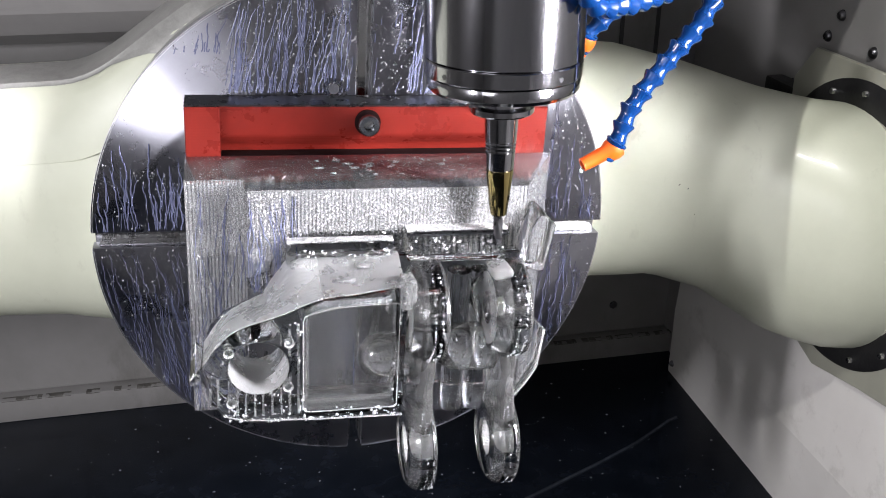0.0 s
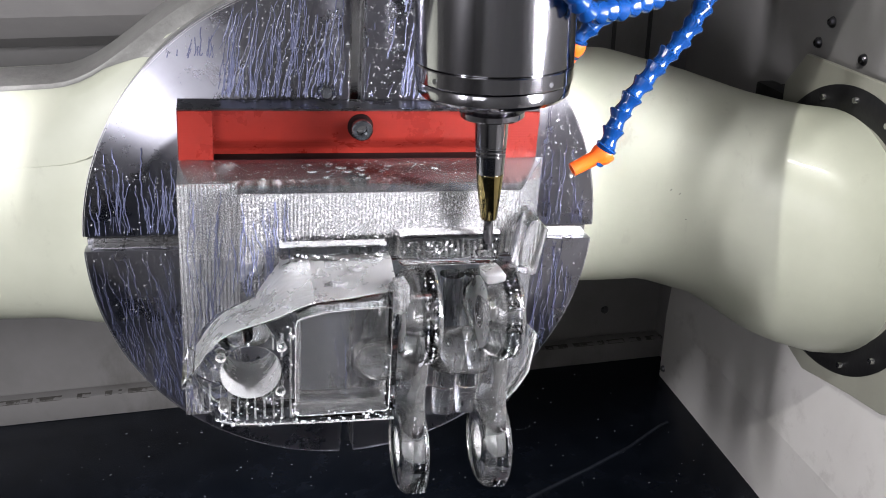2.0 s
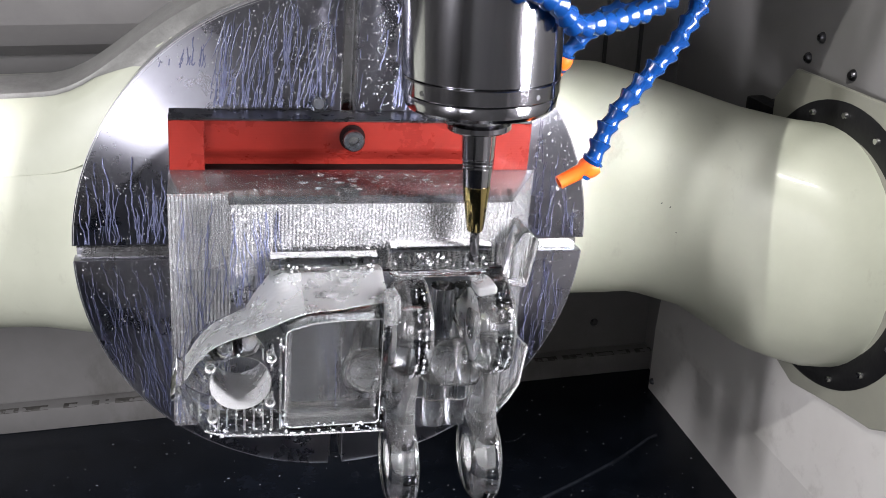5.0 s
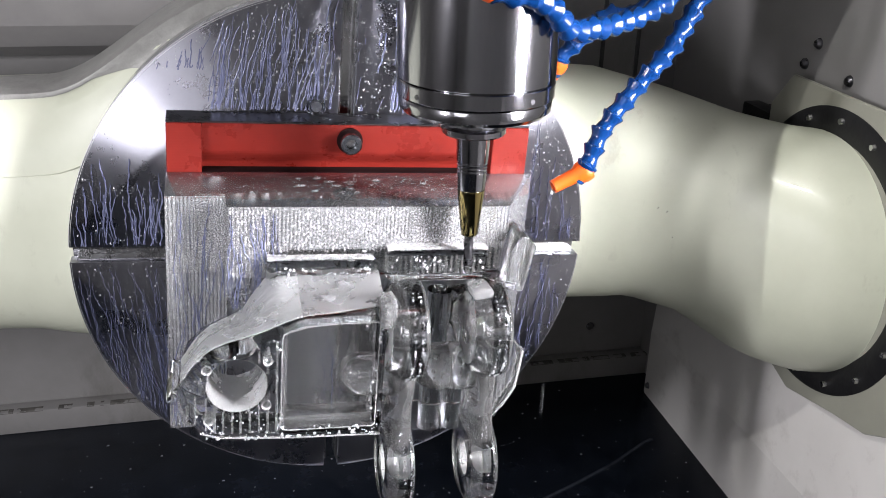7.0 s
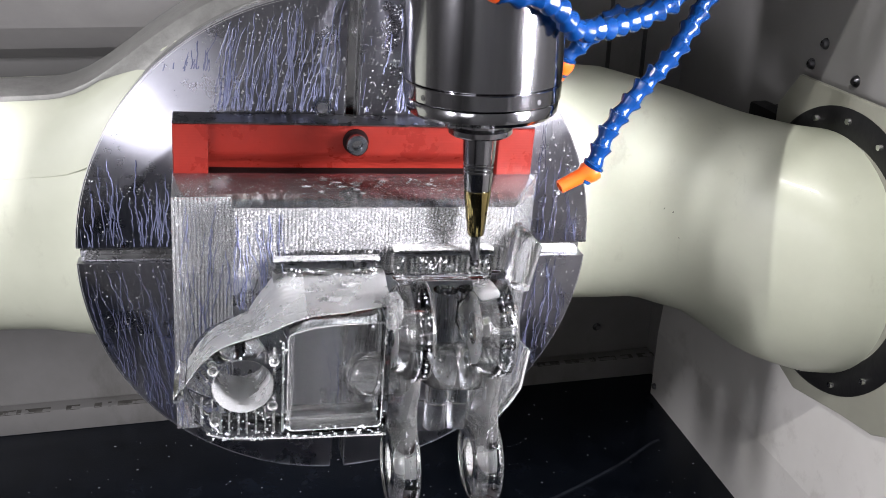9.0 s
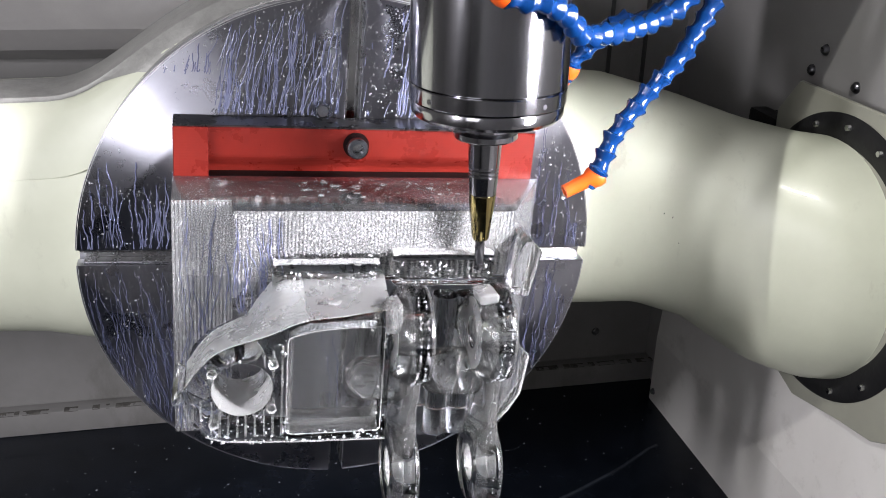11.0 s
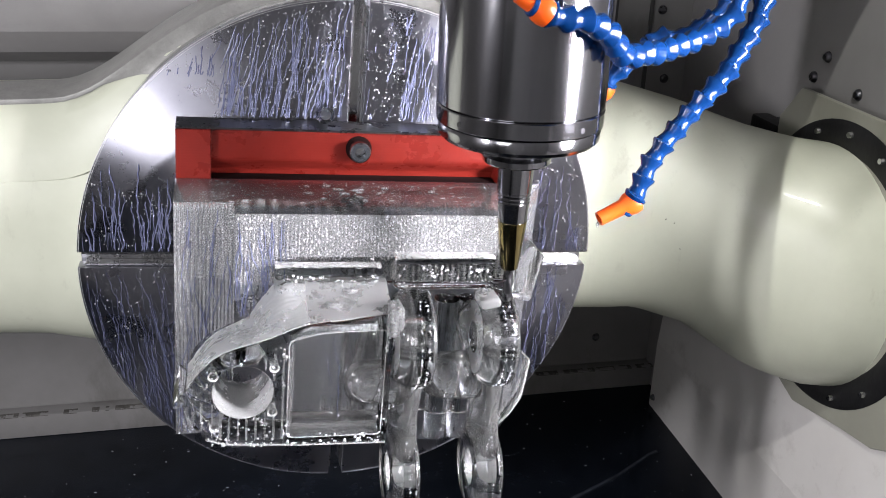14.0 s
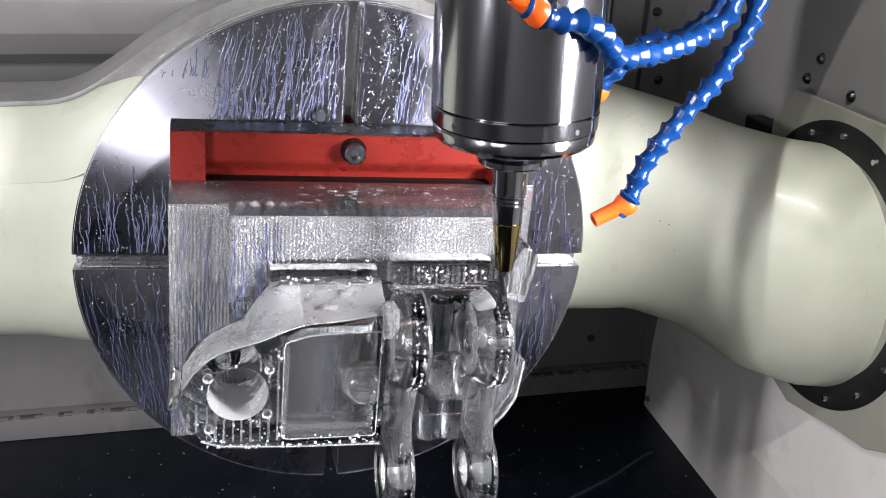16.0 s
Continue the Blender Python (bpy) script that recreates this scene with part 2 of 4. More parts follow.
def plate(loops, y0, y1, round_=0.0, segs=2):
    """Outline and holes in the x-z plane, made solid from y0 to y1."""
    bm = bmesh.new()
    edges = []
    for loop in loops:
        vs = [bm.verts.new((x, y0, z)) for x, z in loop]
        edges += [bm.edges.new((vs[i], vs[(i + 1) % len(vs)])) for i in range(len(vs))]
    if len(loops) == 1:
        bm.faces.new([e.verts[0] for e in edges])
    else:
        bmesh.ops.triangle_fill(bm, edges=edges, use_beauty=True)
    r = bmesh.ops.extrude_face_region(bm, geom=bm.faces[:])
    for v in r["geom"]:
        if isinstance(v, bmesh.types.BMVert):
            v.co.y = y1
    bmesh.ops.recalc_face_normals(bm, faces=bm.faces[:])
    return bevel(bm, round_, segs)


def lathe(profile, n=64, m=None, close=True):
    """Turns (radius, height) points round the z axis."""
    bm = bmesh.new()
    rings = []
    for r, z in profile:
        if r < 1e-6:
            rings.append([bm.verts.new((0, 0, z))])
        else:
            rings.append([bm.verts.new((r * math.cos(2 * math.pi * i / n), r * math.sin(2 * math.pi * i / n), z)) for i in range(n)])
    pairs = list(zip(rings, rings[1:])) + ([(rings[-1], rings[0])] if close and len(rings[0]) > 1 and len(rings[-1]) > 1 else [])
    for a, b in pairs:
        for i in range(n):
            j = (i + 1) % n
            if len(a) == 1 and len(b) > 1:
                bm.faces.new((a[0], b[j], b[i]))
            elif len(b) == 1 and len(a) > 1:
                bm.faces.new((a[i], a[j], b[0]))
            elif len(a) > 1:
                bm.faces.new((a[i], a[j], b[j], b[i]))
    if m is not None:
        bmesh.ops.transform(bm, matrix=m, verts=bm.verts[:])
    return bm


def loft(sections, cap=True):
    """Joins closed rings of equal point counts into one skin."""
    bm = bmesh.new()
    rings = [[bm.verts.new(p) for p in s] for s in sections]
    n = len(rings[0])
    for a, b in zip(rings, rings[1:]):
        for i in range(n):
            bm.faces.new((a[i], a[(i + 1) % n], b[(i + 1) % n], b[i]))
    if cap:
        bm.faces.new(rings[0][::-1])
        bm.faces.new(rings[-1])
    return bm


def line(points, x):
    """Smooth reading of a table of (x, value)."""
    for (x0, v0), (x1, v1) in zip(points, points[1:]):
        if x <= x1 or (x1, v1) == points[-1]:
            k = min(1.0, max(0.0, (x - x0) / (x1 - x0)))
            return v0 + (v1 - v0) * k
    return points[-1][1]


ALONG_X = Matrix.Rotation(radians(90), 4, "Y")
OUT = Matrix.Rotation(radians(90), 4, "X")
TILT = pose(0, 0, 0, 0, 2.95, 0)

# ---- the machine's inside ----
RIGHT, LEFT, BACK, FRONT, FLOOR, TOP = 0.4565, -0.78, 0.372, -1.05, -0.357, 1.0
tagged(part("floor", box(LEFT - .02, RIGHT + .02, FRONT - .02, BACK + .02, FLOOR - 0.03, FLOOR), BLACK), "wet black chip tray floor with faint scrapes", "floor", kind="structure")
back = tagged(part("wall_back", box(LEFT - .02, RIGHT + .03, BACK, BACK + 0.03, FLOOR, TOP), GREY), "grey painted sheet metal back wall", "wall", kind="structure")
right = tagged(part("wall_right", box(RIGHT, RIGHT + 0.03, FRONT - .02, BACK, FLOOR, TOP), SIDEGREY), "grey sheet metal side wall with screws", "wall", kind="structure")
tagged(part("wall_left", box(LEFT - 0.03, LEFT, FRONT - .02, BACK, FLOOR, TOP), GREY), "grey painted sheet metal side wall", "wall", kind="structure")
# unseen wall behind the camera, added to close the room and lighten reflections
tagged(part("wall_front", box(LEFT, RIGHT, FRONT - 0.03, FRONT, FLOOR, TOP), FRONTGREY), "unseen grey front wall added for lighter reflections", "wall", kind="structure")
tagged(part("ceiling", box(LEFT - .03, RIGHT + .03, FRONT - .03, BACK + .03, TOP, TOP + 0.03), GREY), "grey machine roof", "ceiling", kind="structure")
# ledge, seams and screws of the sheet metal
tagged(part("trim", box(LEFT, RIGHT, 0.350, BACK, FLOOR, -0.328, 0.002), GREY), "grey folded ledge along the foot of the back wall", "ledge", kind="structure")
for x in (0.300, 0.360, 0.404):
    part("seam", box(x - 0.002, x + 0.002, BACK - 0.003, BACK, -0.02, TOP), SEAM, back)
for x, z in ((0.4307, 0.0549), (0.4182, 0.1358), (0.395, -0.235), (0.38, -0.29)):
    part("screw", lathe([(0.0, 0.004), (0.003, 0.004), (0.005, 0.002), (0.0055, 0)], 16, pose(x, BACK, z) @ OUT, False), DARKSTEEL, back)
for y, z in ((0.0944, 0.137), (0.1105, 0.115), (0.0408, 0.1145), (0.1556, 0.0589)):
    part("screw", lathe([(0.0, 0.004), (0.003, 0.004), (0.005, 0.002), (0.0055, 0)], 16, pose(RIGHT, y, z, 0, -90, 0), False), DARKSTEEL, right)

FOLD = [(0.4348, FLOOR), (0.4348, -0.2665), (0.4352, -0.2645), (0.4480, -0.075), (RIGHT, -0.073), (RIGHT, FLOOR)]
bm = loft([[(x, y, z) for x, z in FOLD] for y in (FRONT, 0.305)])
panel = tagged(part("panel", bm, PALE, shade=8), "pale painted lower side panel with a long fold", "panel", kind="structure")
part("end_screw", lathe([(0.0, 0.003), (0.003, 0.003), (0.0045, 0.0)], 16, pose(0.4348, 0.296, -0.342, 0, -90, 0), False), DARKSTEEL, panel)
rg = random.Random(21)
grime = bmesh.new()
x = LEFT
while x < RIGHT:
    w, h = rg.uniform(0.002, 0.010), rg.uniform(0.0002, 0.0013)
    if rg.random() < 0.7:
        ring = [(x + w * k / 4, rg.uniform(0.5, 1.0) * h) for k in range(5)]
        lo = [grime.verts.new((a, 0.3495, -0.3292)) for a, b in ring]
        hi = [grime.verts.new((a, 0.3515, -0.3286 + b)) for a, b in ring]
        bk = [grime.verts.new((a, 0.3580, -0.3278)) for a, b in ring]
        for k in range(4):
            grime.faces.new((lo[k], lo[k + 1], hi[k + 1], hi[k]))
            grime.faces.new((hi[k], hi[k + 1], bk[k + 1], bk[k]))
    x += w * rg.uniform(0.8, 1.1)
tagged(part("ledge_grime", grime, GRIME), "dark swarf and grime along the ledge", "grime", kind="stuff")

cover = thing("rear_cover", pose(-0.40, 0.372, 0.215), "grey rounded sheet metal cover behind the yoke", "cover")
part("cover_shell", lathe([(0, -0.36), (0.125, -0.36), (0.132, -0.352), (0.132, 0.352), (0.125, 0.36), (0, 0.36)], 22, ALONG_X), COVERPAINT, cover, shade=8)
for x in (-0.22, 0.06):
    part("cover_seam", lathe([(0.1318, x), (0.1326, x), (0.1326, x + 0.004), (0.1318, x + 0.004)], 22, ALONG_X), SEAM, cover)
SCRAPE = [(0.12, 0.067), (0.185, 0.093), (0.229, 0.113), (0.276, 0.134), (0.335, 0.163), (0.395, 0.201)]
bm = bmesh.new()
for k in range(24):
    x = 0.12 + 0.28 * k / 24
    for w, dy in ((0.0013, 0.0), (0.0004, 0.0022), (0.0003, -0.0026)):
        x1, y0, y1 = x + 0.0113, line(SCRAPE, x) + dy, line(SCRAPE, x + 0.0117) + dy
        bm.faces.new([bm.verts.new(v) for v in ((x, y0 - w, 0), (x1, y1 - w, 0), (x1, y1 + w, 0), (x, y0 + w, 0))])
tagged(part("floor_scrapes", bm, LEAD, None, m=pose(0, 0, FLOOR + 0.0006)), "pale scrape marks on the black floor", "scrape", kind="stuff")

# ---- the swivelling yoke ----
yoke = thing("swivel_yoke", pose(0, 0, 0), "cream painted cast iron swivel yoke carrying the rotary table", "yoke")


def yoke_top(x):
    hump = math.sqrt(max(0.0, 0.209 ** 2 - x * x))
    arm = line([(-0.80, 0.105), (-0.45, 0.118), (-0.22, 0.122), (-0.17, 0.124), (0.20, 0.113), (0.264, 0.112), (0.32, 0.098), (0.372, 0.083), (0.42, 0.076), (0.47, 0.074)], x)
    k = 40.0
    return math.log(math.exp(k * hump) + math.exp(k * arm)) / k - 0.004


def yoke_bottom(x):
    return line([(-0.80, -0.12), (-0.45, -0.092), (-0.29, -0.094), (-0.24, -0.098), (-0.20, -0.108), (-0.1, -0.12), (0.1, -0.12), (0.2122, -0.106), (0.2787, -0.099), (0.3323, -0.115), (0.38, -0.144), (0.42, -0.153), (0.47, -0.151)], x)


def yoke_section(x, n=56):
    zt, zb = yoke_top(x) - line([(-0.80, 0.010), (0.12, 0.010), (0.20, 0.0), (0.47, 0.0)], x), yoke_bottom(x)
    cy = line([(-0.80, 0.14), (0.22, 0.14), (0.33, 0.105), (0.40, 0.045), (0.47, 0.0115)], x)
    hy = line([(-0.80, 0.10), (0.22, 0.10), (0.33, 0.105), (0.40, 0.112), (0.47, 0.108)], x)
    e = line([(-0.80, 2.6), (0.25, 2.8), (0.40, 2.1), (0.47, 2.0)], x)
    pts = []
    for i in range(n):
        a = 2 * math.pi * i / n
        c, s = math.cos(a), math.sin(a)
        pts.append((x, cy + hy * math.copysign(abs(c) ** (2 / e), c), (zt + zb) / 2 + (zt - zb) / 2 * math.copysign(abs(s) ** (2 / e), s)))
    return pts


part("casting", loft([yoke_section(-0.775 + 1.228 * i / 110) for i in range(111)]), CREAM, yoke, shade=50)
# the bare machined edge that runs along the top of the casting
def flank_line(k):
    """Down the flank from its upper corner (0) to its foot (1): depth and drop."""
    if k < 0.3:
        return 0.0606 - 0.0096 * k / 0.3, -0.0036 - 0.0100 * k / 0.3
    return 0.0510 - 0.0080 * (k - 0.3) / 0.7, -0.0136 - 0.0320 * (k - 0.3) / 0.7


edge, flank = [], []
for i in range(80):
    x = -0.60 + 0.76 * i / 79
    zt = yoke_top(x)
    k = line([(-0.175, 0.04), (-0.150, 0.30), (-0.105, 1.0), (0.16, 1.0)], x)
    face = [flank_line(k * q) for q in (1.0, 0.65, 0.3)]
    edge.append([(x, 0.08, zt + face[0][1])] + [(x, y, zt + d) for y, d in face] + [(x, 0.0612, zt - 0.0016), (x, 0.066, zt), (x, 0.100, zt + 0.004), (x, 0.103, zt + 0.003), (x, 0.103, zt - 0.006)])
    low = line([(-0.60, 0.060), (-0.17, 0.060), (-0.11, 0.045), (0.16, 0.045)], x)
    flank.append([(x, 0.070, zt - low - 0.01), (x, 0.044, zt - low), (x, 0.052, zt - 0.014), (x, 0.0610, zt - 0.0042), (x, 0.100, zt - 0.007), (x, 0.101, zt - 0.03)])
part("raised_flank", loft(flank), CREAM, yoke, shade=50)
part("machined_edge", loft(edge), MATTE, yoke, "bare machined metal edge", shade=25)
part("grease_nipple", lathe([(0, 0.011), (0.003, 0.010), (0.0035, 0.006), (0.005, 0.005), (0.005, 0)], 12, pose(-0.229, 0.078, 0.1131) @ OUT, False), STEEL, yoke, "steel grease nipple")
for place, normal, size in (((0.3717, 0.0631, 0.0792), (0.21, -0.04, 0.977), 0.0016), ((0.3528, 0.0393, 0.0777), (0.018, -0.34, 0.94), 0.0011), ((0.3516, 0.0301, 0.0738), (-0.09, -0.448, 0.89), 0.0013),
                            ((0.3612, 0.0235, 0.0714), (-0.093, -0.454, 0.886), 0.0024), ((0.2773, 0.0194, 0.0138), (-0.338, -0.941, 0.023), 0.0010), ((0.2844, 0.0168, 0.0108), (-0.335, -0.942, 0.024), 0.0012), ((0.2915, 0.0143, -0.0123), (-0.345, -0.938, -0.024), 0.0009)):
    rim = [(size * random.uniform(0.5, 1.1) * math.cos(a), 0.5 * size * random.uniform(0.4, 1.0) * math.sin(a)) for a in [math.pi * k / 5 for k in range(10)]]
    chip = plate([rim], -0.0004, 0.0010)
    part("paint_chip", chip, SEAM, yoke, "dark chip in the cream paint", m=Matrix.Translation(place) @ Vector(normal).to_track_quat("-Y", "Z").to_matrix().to_4x4() @ pose(0, 0, 0, 0, random.uniform(-60, 60), 0))

# the seal ring where the yoke enters the side wall
hub = thing("drive_flange", pose(RIGHT, 0.0115, -0.034), "black rubber sealed flange of the swivel drive", "flange")
part("seal_ring", lathe([(0.098, 0.0), (0.098, 0.016), (0.113, 0.0205), (0.127, 0.0205), (0.131, 0.0185), (0.131, 0.0)], 96, pose(0, 0, 0, 0, -90, 0)), RUBBER, hub, "black rubber seal ring")
for i in range(16):
    a = 2 * math.pi * i / 16
    part("ring_screw", lathe([(0, 0.004), (0.0025, 0.004), (0.0035, 0.0)], 12, pose(-0.0198, 0.121 * math.cos(a), 0.121 * math.sin(a), 0, -90, 0), False), STEEL, hub)
part("mounting_plate", plate([[(0.117, 0.108), (0.088, 0.142), (-0.080, 0.142), (-0.160, 0.06), (-0.160, -0.10), (-0.105, -0.128), (-0.060, -0.135), (0.012, -0.150), (0.042, -0.140), (0.117, -0.06)]], 0, 0.004, 0.001, 1), PLATEPAINT, hub, "cream painted mounting plate", m=pose(0, 0, 0, 0, 0, -90) @ pose(0, -0.0178, 0) @ Matrix.Diagonal((-1, 1, 1, 1)))
part("sensor", box(-0.020, 0.0, 0.115, 0.165, 0.075, 0.098, 0.004), RUBBER, hub, "small black plastic sensor block")

# ---- the rotary table ----
R, SLOT = 0.200, 0.0058
table = thing("rotary_table", TILT, "round turned steel rotary table with crossed slots, streaked with coolant", "machine table")
for q in range(4):
    a0 = math.asin(SLOT / R)
    arc = [(R * math.cos(a0 + (math.pi / 2 - 2 * a0) * i / 40), R * math.sin(a0 + (math.pi / 2 - 2 * a0) * i / 40)) for i in range(41)]
    c, s_ = round(math.cos(q * math.pi / 2)), round(math.sin(q * math.pi / 2))
    part("table_face", plate([[(x * c - z * s_, x * s_ + z * c) for x, z in [(SLOT, SLOT)] + arc]], 0.0, 0.013, 0.0009, 2), TABLE, table)
part("table_body", lathe([(0, 0.0), (0.197, 0.0), (0.1985, 0.002), (0.1985, 0.026), (0, 0.026)], 128, pose(0, 0.0385, 0) @ OUT), STEEL, table)
for q in range(4):
    a0 = math.asin(SLOT / R) + 0.004
    arcs = [a0 + q * math.pi / 2 + (math.pi / 2 - 2 * a0) * i / 40 for i in range(41)]
    # thin bright edge added for the light caught by the rim
    part("rim_edge", loft([[(rr * math.cos(a), y, rr * math.sin(a)) for rr, y in ((R - 0.0012, -0.0003), (R + 0.0004, 0.0012), (R - 0.0002, 0.0016), (R - 0.0012, 0.0004))] for a in arcs]), ROUGHSTEEL, table, "bright edge standing in for the glint on the table rim")
for k, (x, z, l, up) in enumerate(((0, 0.0, 0.195, 0), (0, 0, 0.195, 1))):
    for sgn in (-1, 1):
        t0, t1 = sgn * SLOT, sgn * (SLOT - 0.0016)
        a, b = sorted((t0, t1))
        for d in (-1, 1):
            u0, u1 = sorted((d * 0.012, d * l))
            bm = box(a, b, 0.0035, 0.0125, u0, u1, 0.0003, 1) if up else box(u0, u1, 0.0035, 0.0125, a, b, 0.0003, 1)
            part("slot_lip", bm, SLOTSTEEL, table)
plug = thing("slot_plug", TILT @ pose(-0.0226, 0, 0.1165), "small round clear plastic plug on the table face", "plug")
part("plug_body", lathe([(0, 0.006), (0.005, 0.006), (0.0072, 0.004), (0.0075, 0)], 32, OUT, False), CLEAR, plug)
part("plug_core", lathe([(0, 0.0035), (0.0040, 0.0035), (0.0040, 0)], 20, OUT, False), HAZE, plug)

# ---- the red holding plate ----
red = thing("clamp_plate", TILT, "red anodised clamping plate with a long recess, bolted to the table", "clamp plate")
part("plate_body", box(-0.1285, 0.1345, -0.0075, -0.0005, 0.058, 0.1095, 0.0006, 1), RED, red)
for x0, x1 in ((-0.1285, -0.1045), (0.1070, 0.1345)):
    part("pad", box(x0, x1, -0.028, -0.0076, 0.058, 0.1095, 0.0006, 1), RED, red)
ramp = [(-0.0076, 0.1095), (-0.0225, 0.1095), (-0.0225, 0.0890), (-0.0205, 0.0850), (-0.0120, 0.0790), (-0.0090, 0.0740), (-0.0090, 0.058), (-0.0076, 0.058)]
# shade in the gap under the recess, put in as a near-black strip
part("gap_shade", box(-0.1042, 0.1067, -0.0226, -0.0092, 0.0600, 0.0728, 0.0015, 2), SHADE, red, "dark strip standing in for shade along the recess foot")
part("recess_face", loft([[(x, y, z) for y, z in ramp] for x in (-0.1043, 0.1068)]), RED, red, "sloping floor of the long recess", shade=50)
part("top_edge", box(-0.1285, 0.1345, -0.0275, -0.0008, 0.1096, 0.1112, 0.0003, 1), DARKSTEEL, red, "dark milled top edge")
riser = thing("riser_plate", TILT, "silver aluminium riser plate behind the clear block", "riser plate")
part("riser_body", box(-0.124, 0.130, -0.0282, -0.0005, 0.004, 0.0575, 0.001, 1), ALU, riser)
bolt = thing("socket_bolt", TILT @ pose(0, -0.0226, 0.0968), "black socket head bolt with a washer in the red plate", "bolt")
part("washer", lathe([(0.0038, 0), (0.0094, 0), (0.0094, 0.0016), (0.0038, 0.0016)], 40, OUT), SHADE, bolt)
part("bolt_head", lathe([(0.0038, 0.005), (0.0040, 0.0118), (0.0066, 0.0118), (0.0076, 0.0108), (0.0076, 0.0016), (0.0038, 0.0016)], 40, OUT), BOLTSTEEL, bolt)
part("socket", lathe([(0, 0.0062), (0.0039, 0.0062), (0.0039, 0.003), (0, 0.003)], 6, OUT), STEEL, bolt, "steel hexagon socket")

# ---- the clear workpiece ----
work = thing("acrylic_workpiece", TILT, "clear acrylic block milled into a bracket with wet ring lugs", "workpiece")


def plan(outline, z0, z1, round_=0.0006):
    """Outline seen from above (x, y), made solid from z0 to z1."""
    bm = bmesh.new()
    f = bm.faces.new([bm.verts.new((x, y, z0)) for x, y in outline])
    r = bmesh.ops.extrude_face_region(bm, geom=[f])
    for v in r["geom"]:
        if isinstance(v, bmesh.types.BMVert):
            v.co.z = z1
    bmesh.ops.recalc_face_normals(bm, faces=bm.faces[:])
    return bevel(bm, round_, 2)


bm = plan([(-0.129, -0.0285), (0.140, -0.0285), (0.101, -0.100), (-0.090, -0.100), (-0.090, -0.079), (-0.129, -0.079)], -0.103, 0.0743)
for co, no in (((0, 0, 0.024), (0, 0, 1)), ((0, 0, 0.044), (0, 0, 1)), ((0, 0, -0.1015), (0, 0, 1)), ((-0.0655, 0, 0), (1, 0, 0))):
    bmesh.ops.bisect_plane(bm, geom=bm.verts[:] + bm.edges[:] + bm.faces[:], plane_co=co, plane_no=no)
slab = part("slab", bm, MILLED, work, "clear milled slab with vertical cutter marks")


slab.data.materials.append(CLEAR)
slab.data.materials.append(BACKCUT)
slab.data.materials.append(TOPFACE)
for poly in slab.data.polygons:
    if abs(poly.normal.z) > 0.5 or (poly.center.y < -0.098 and (poly.center.z < 0.02 or (poly.center.z < 0.044 and poly.center.x > -0.065))):
        poly.material_index = 1
        if poly.normal.z > 0.5:
            poly.material_index = 3
    elif poly.normal.y > 0.5:
        poly.material_index = 1 if poly.center.z > 0.02 else 2


def spline(points, n=6):
    out = []
    k = len(points)
    for i in range(k):
        p = [Vector(points[(i + d) % k]) for d in (-1, 0, 1, 2)]
        for j in range(n):
            t = j / n
            out.append(tuple(0.5 * ((2 * p[1]) + (p[2] - p[0]) * t + (2 * p[0] - 5 * p[1] + 4 * p[2] - p[3]) * t * t + (3 * p[1] - p[0] - 3 * p[2] + p[3]) * t ** 3)))
    return out


ARM = spline([(-0.1208, -0.0380), (-0.1168, -0.0210), (-0.1068, -0.0077), (-0.0945, 0.0004), (-0.0699, 0.0083), (-0.0487, 0.0170), (-0.0273, 0.0201), (0.006, 0.0200)], 5)[:36] + [
    (0.010, 0.0200), (0.010, -0.0710), (-0.0481, -0.0700), (-0.096, -0.0673), (-0.108, -0.0630), (-0.1165, -0.0530)]
POCKET = [(0.0060, -0.0625), (0.0060, 0.0125), (0.0045, 0.0140), (-0.0200, 0.0138), (-0.0400, 0.0122), (-0.0530, 0.0088), (-0.0563, 0.0070), (-0.0572, 0.0040), (-0.0574, -0.0610), (-0.0560, -0.0635), (-0.0530, -0.0645), (0.0040, -0.0645)]


def shrunk(loop, d):
    """The loop drawn in by about d on every side."""
    cx, cz = -0.0257, -0.0255
    return [(x - math.copysign(d, x - cx) * min(1, abs(x - cx) / 0.02), z - math.copysign(d, z - cz) * min(1, abs(z - cz) / 0.02)) for x, z in loop]


bm = plate([ARM, circle(-0.0852, -0.0297, 0.0198, 48), POCKET], -0.1005, -0.150, 0.0010, 2)
for v in bm.verts:
    if v.co.y > -0.12 and math.hypot(v.co.x + 0.0852, v.co.z + 0.0297) > 0.0225 and not (-0.060 < v.co.x < 0.0075 and -0.067 < v.co.z < 0.0155):
        v.co.z += line([(-0.125, -0.014), (-0.09, -0.010), (-0.05, 0.002), (0.01, 0.006)], v.co.x) * (1 if v.co.z > -0.03 else 0.2)
arm = part("arm", bm, CLEAR, work, "clear arm with a round bore and a square pocket")
for k in range(22):
    x = -0.1165 + 0.0057 * k + random.uniform(-0.0006, 0.0006)
    w = random.uniform(0.0006, 0.0014)
    if -0.0595 < x < 0.0075:
        continue
    high = line([(-0.12, -0.048), (-0.1, -0.022), (-0.05, 0.006), (0.01, 0.012)], x)
    gap = math.sqrt(max(0.0, 0.0212 ** 2 - (x + 0.0852) ** 2))
    for z0, z1 in (((-0.066, -0.0297 - gap), (-0.0297 + gap, high)) if gap else ((-0.066, high),)):
        if z1 - z0 > 0.002:
            part("cutter_mark", box(x - w * 0.7, x + w * 0.7, -0.1462, -0.1457, max(z0, line([(-0.12, -0.048), (-0.108, -0.061), (-0.096, -0.066)], x)), z1), FROST, work, "frosted upright cutter mark")
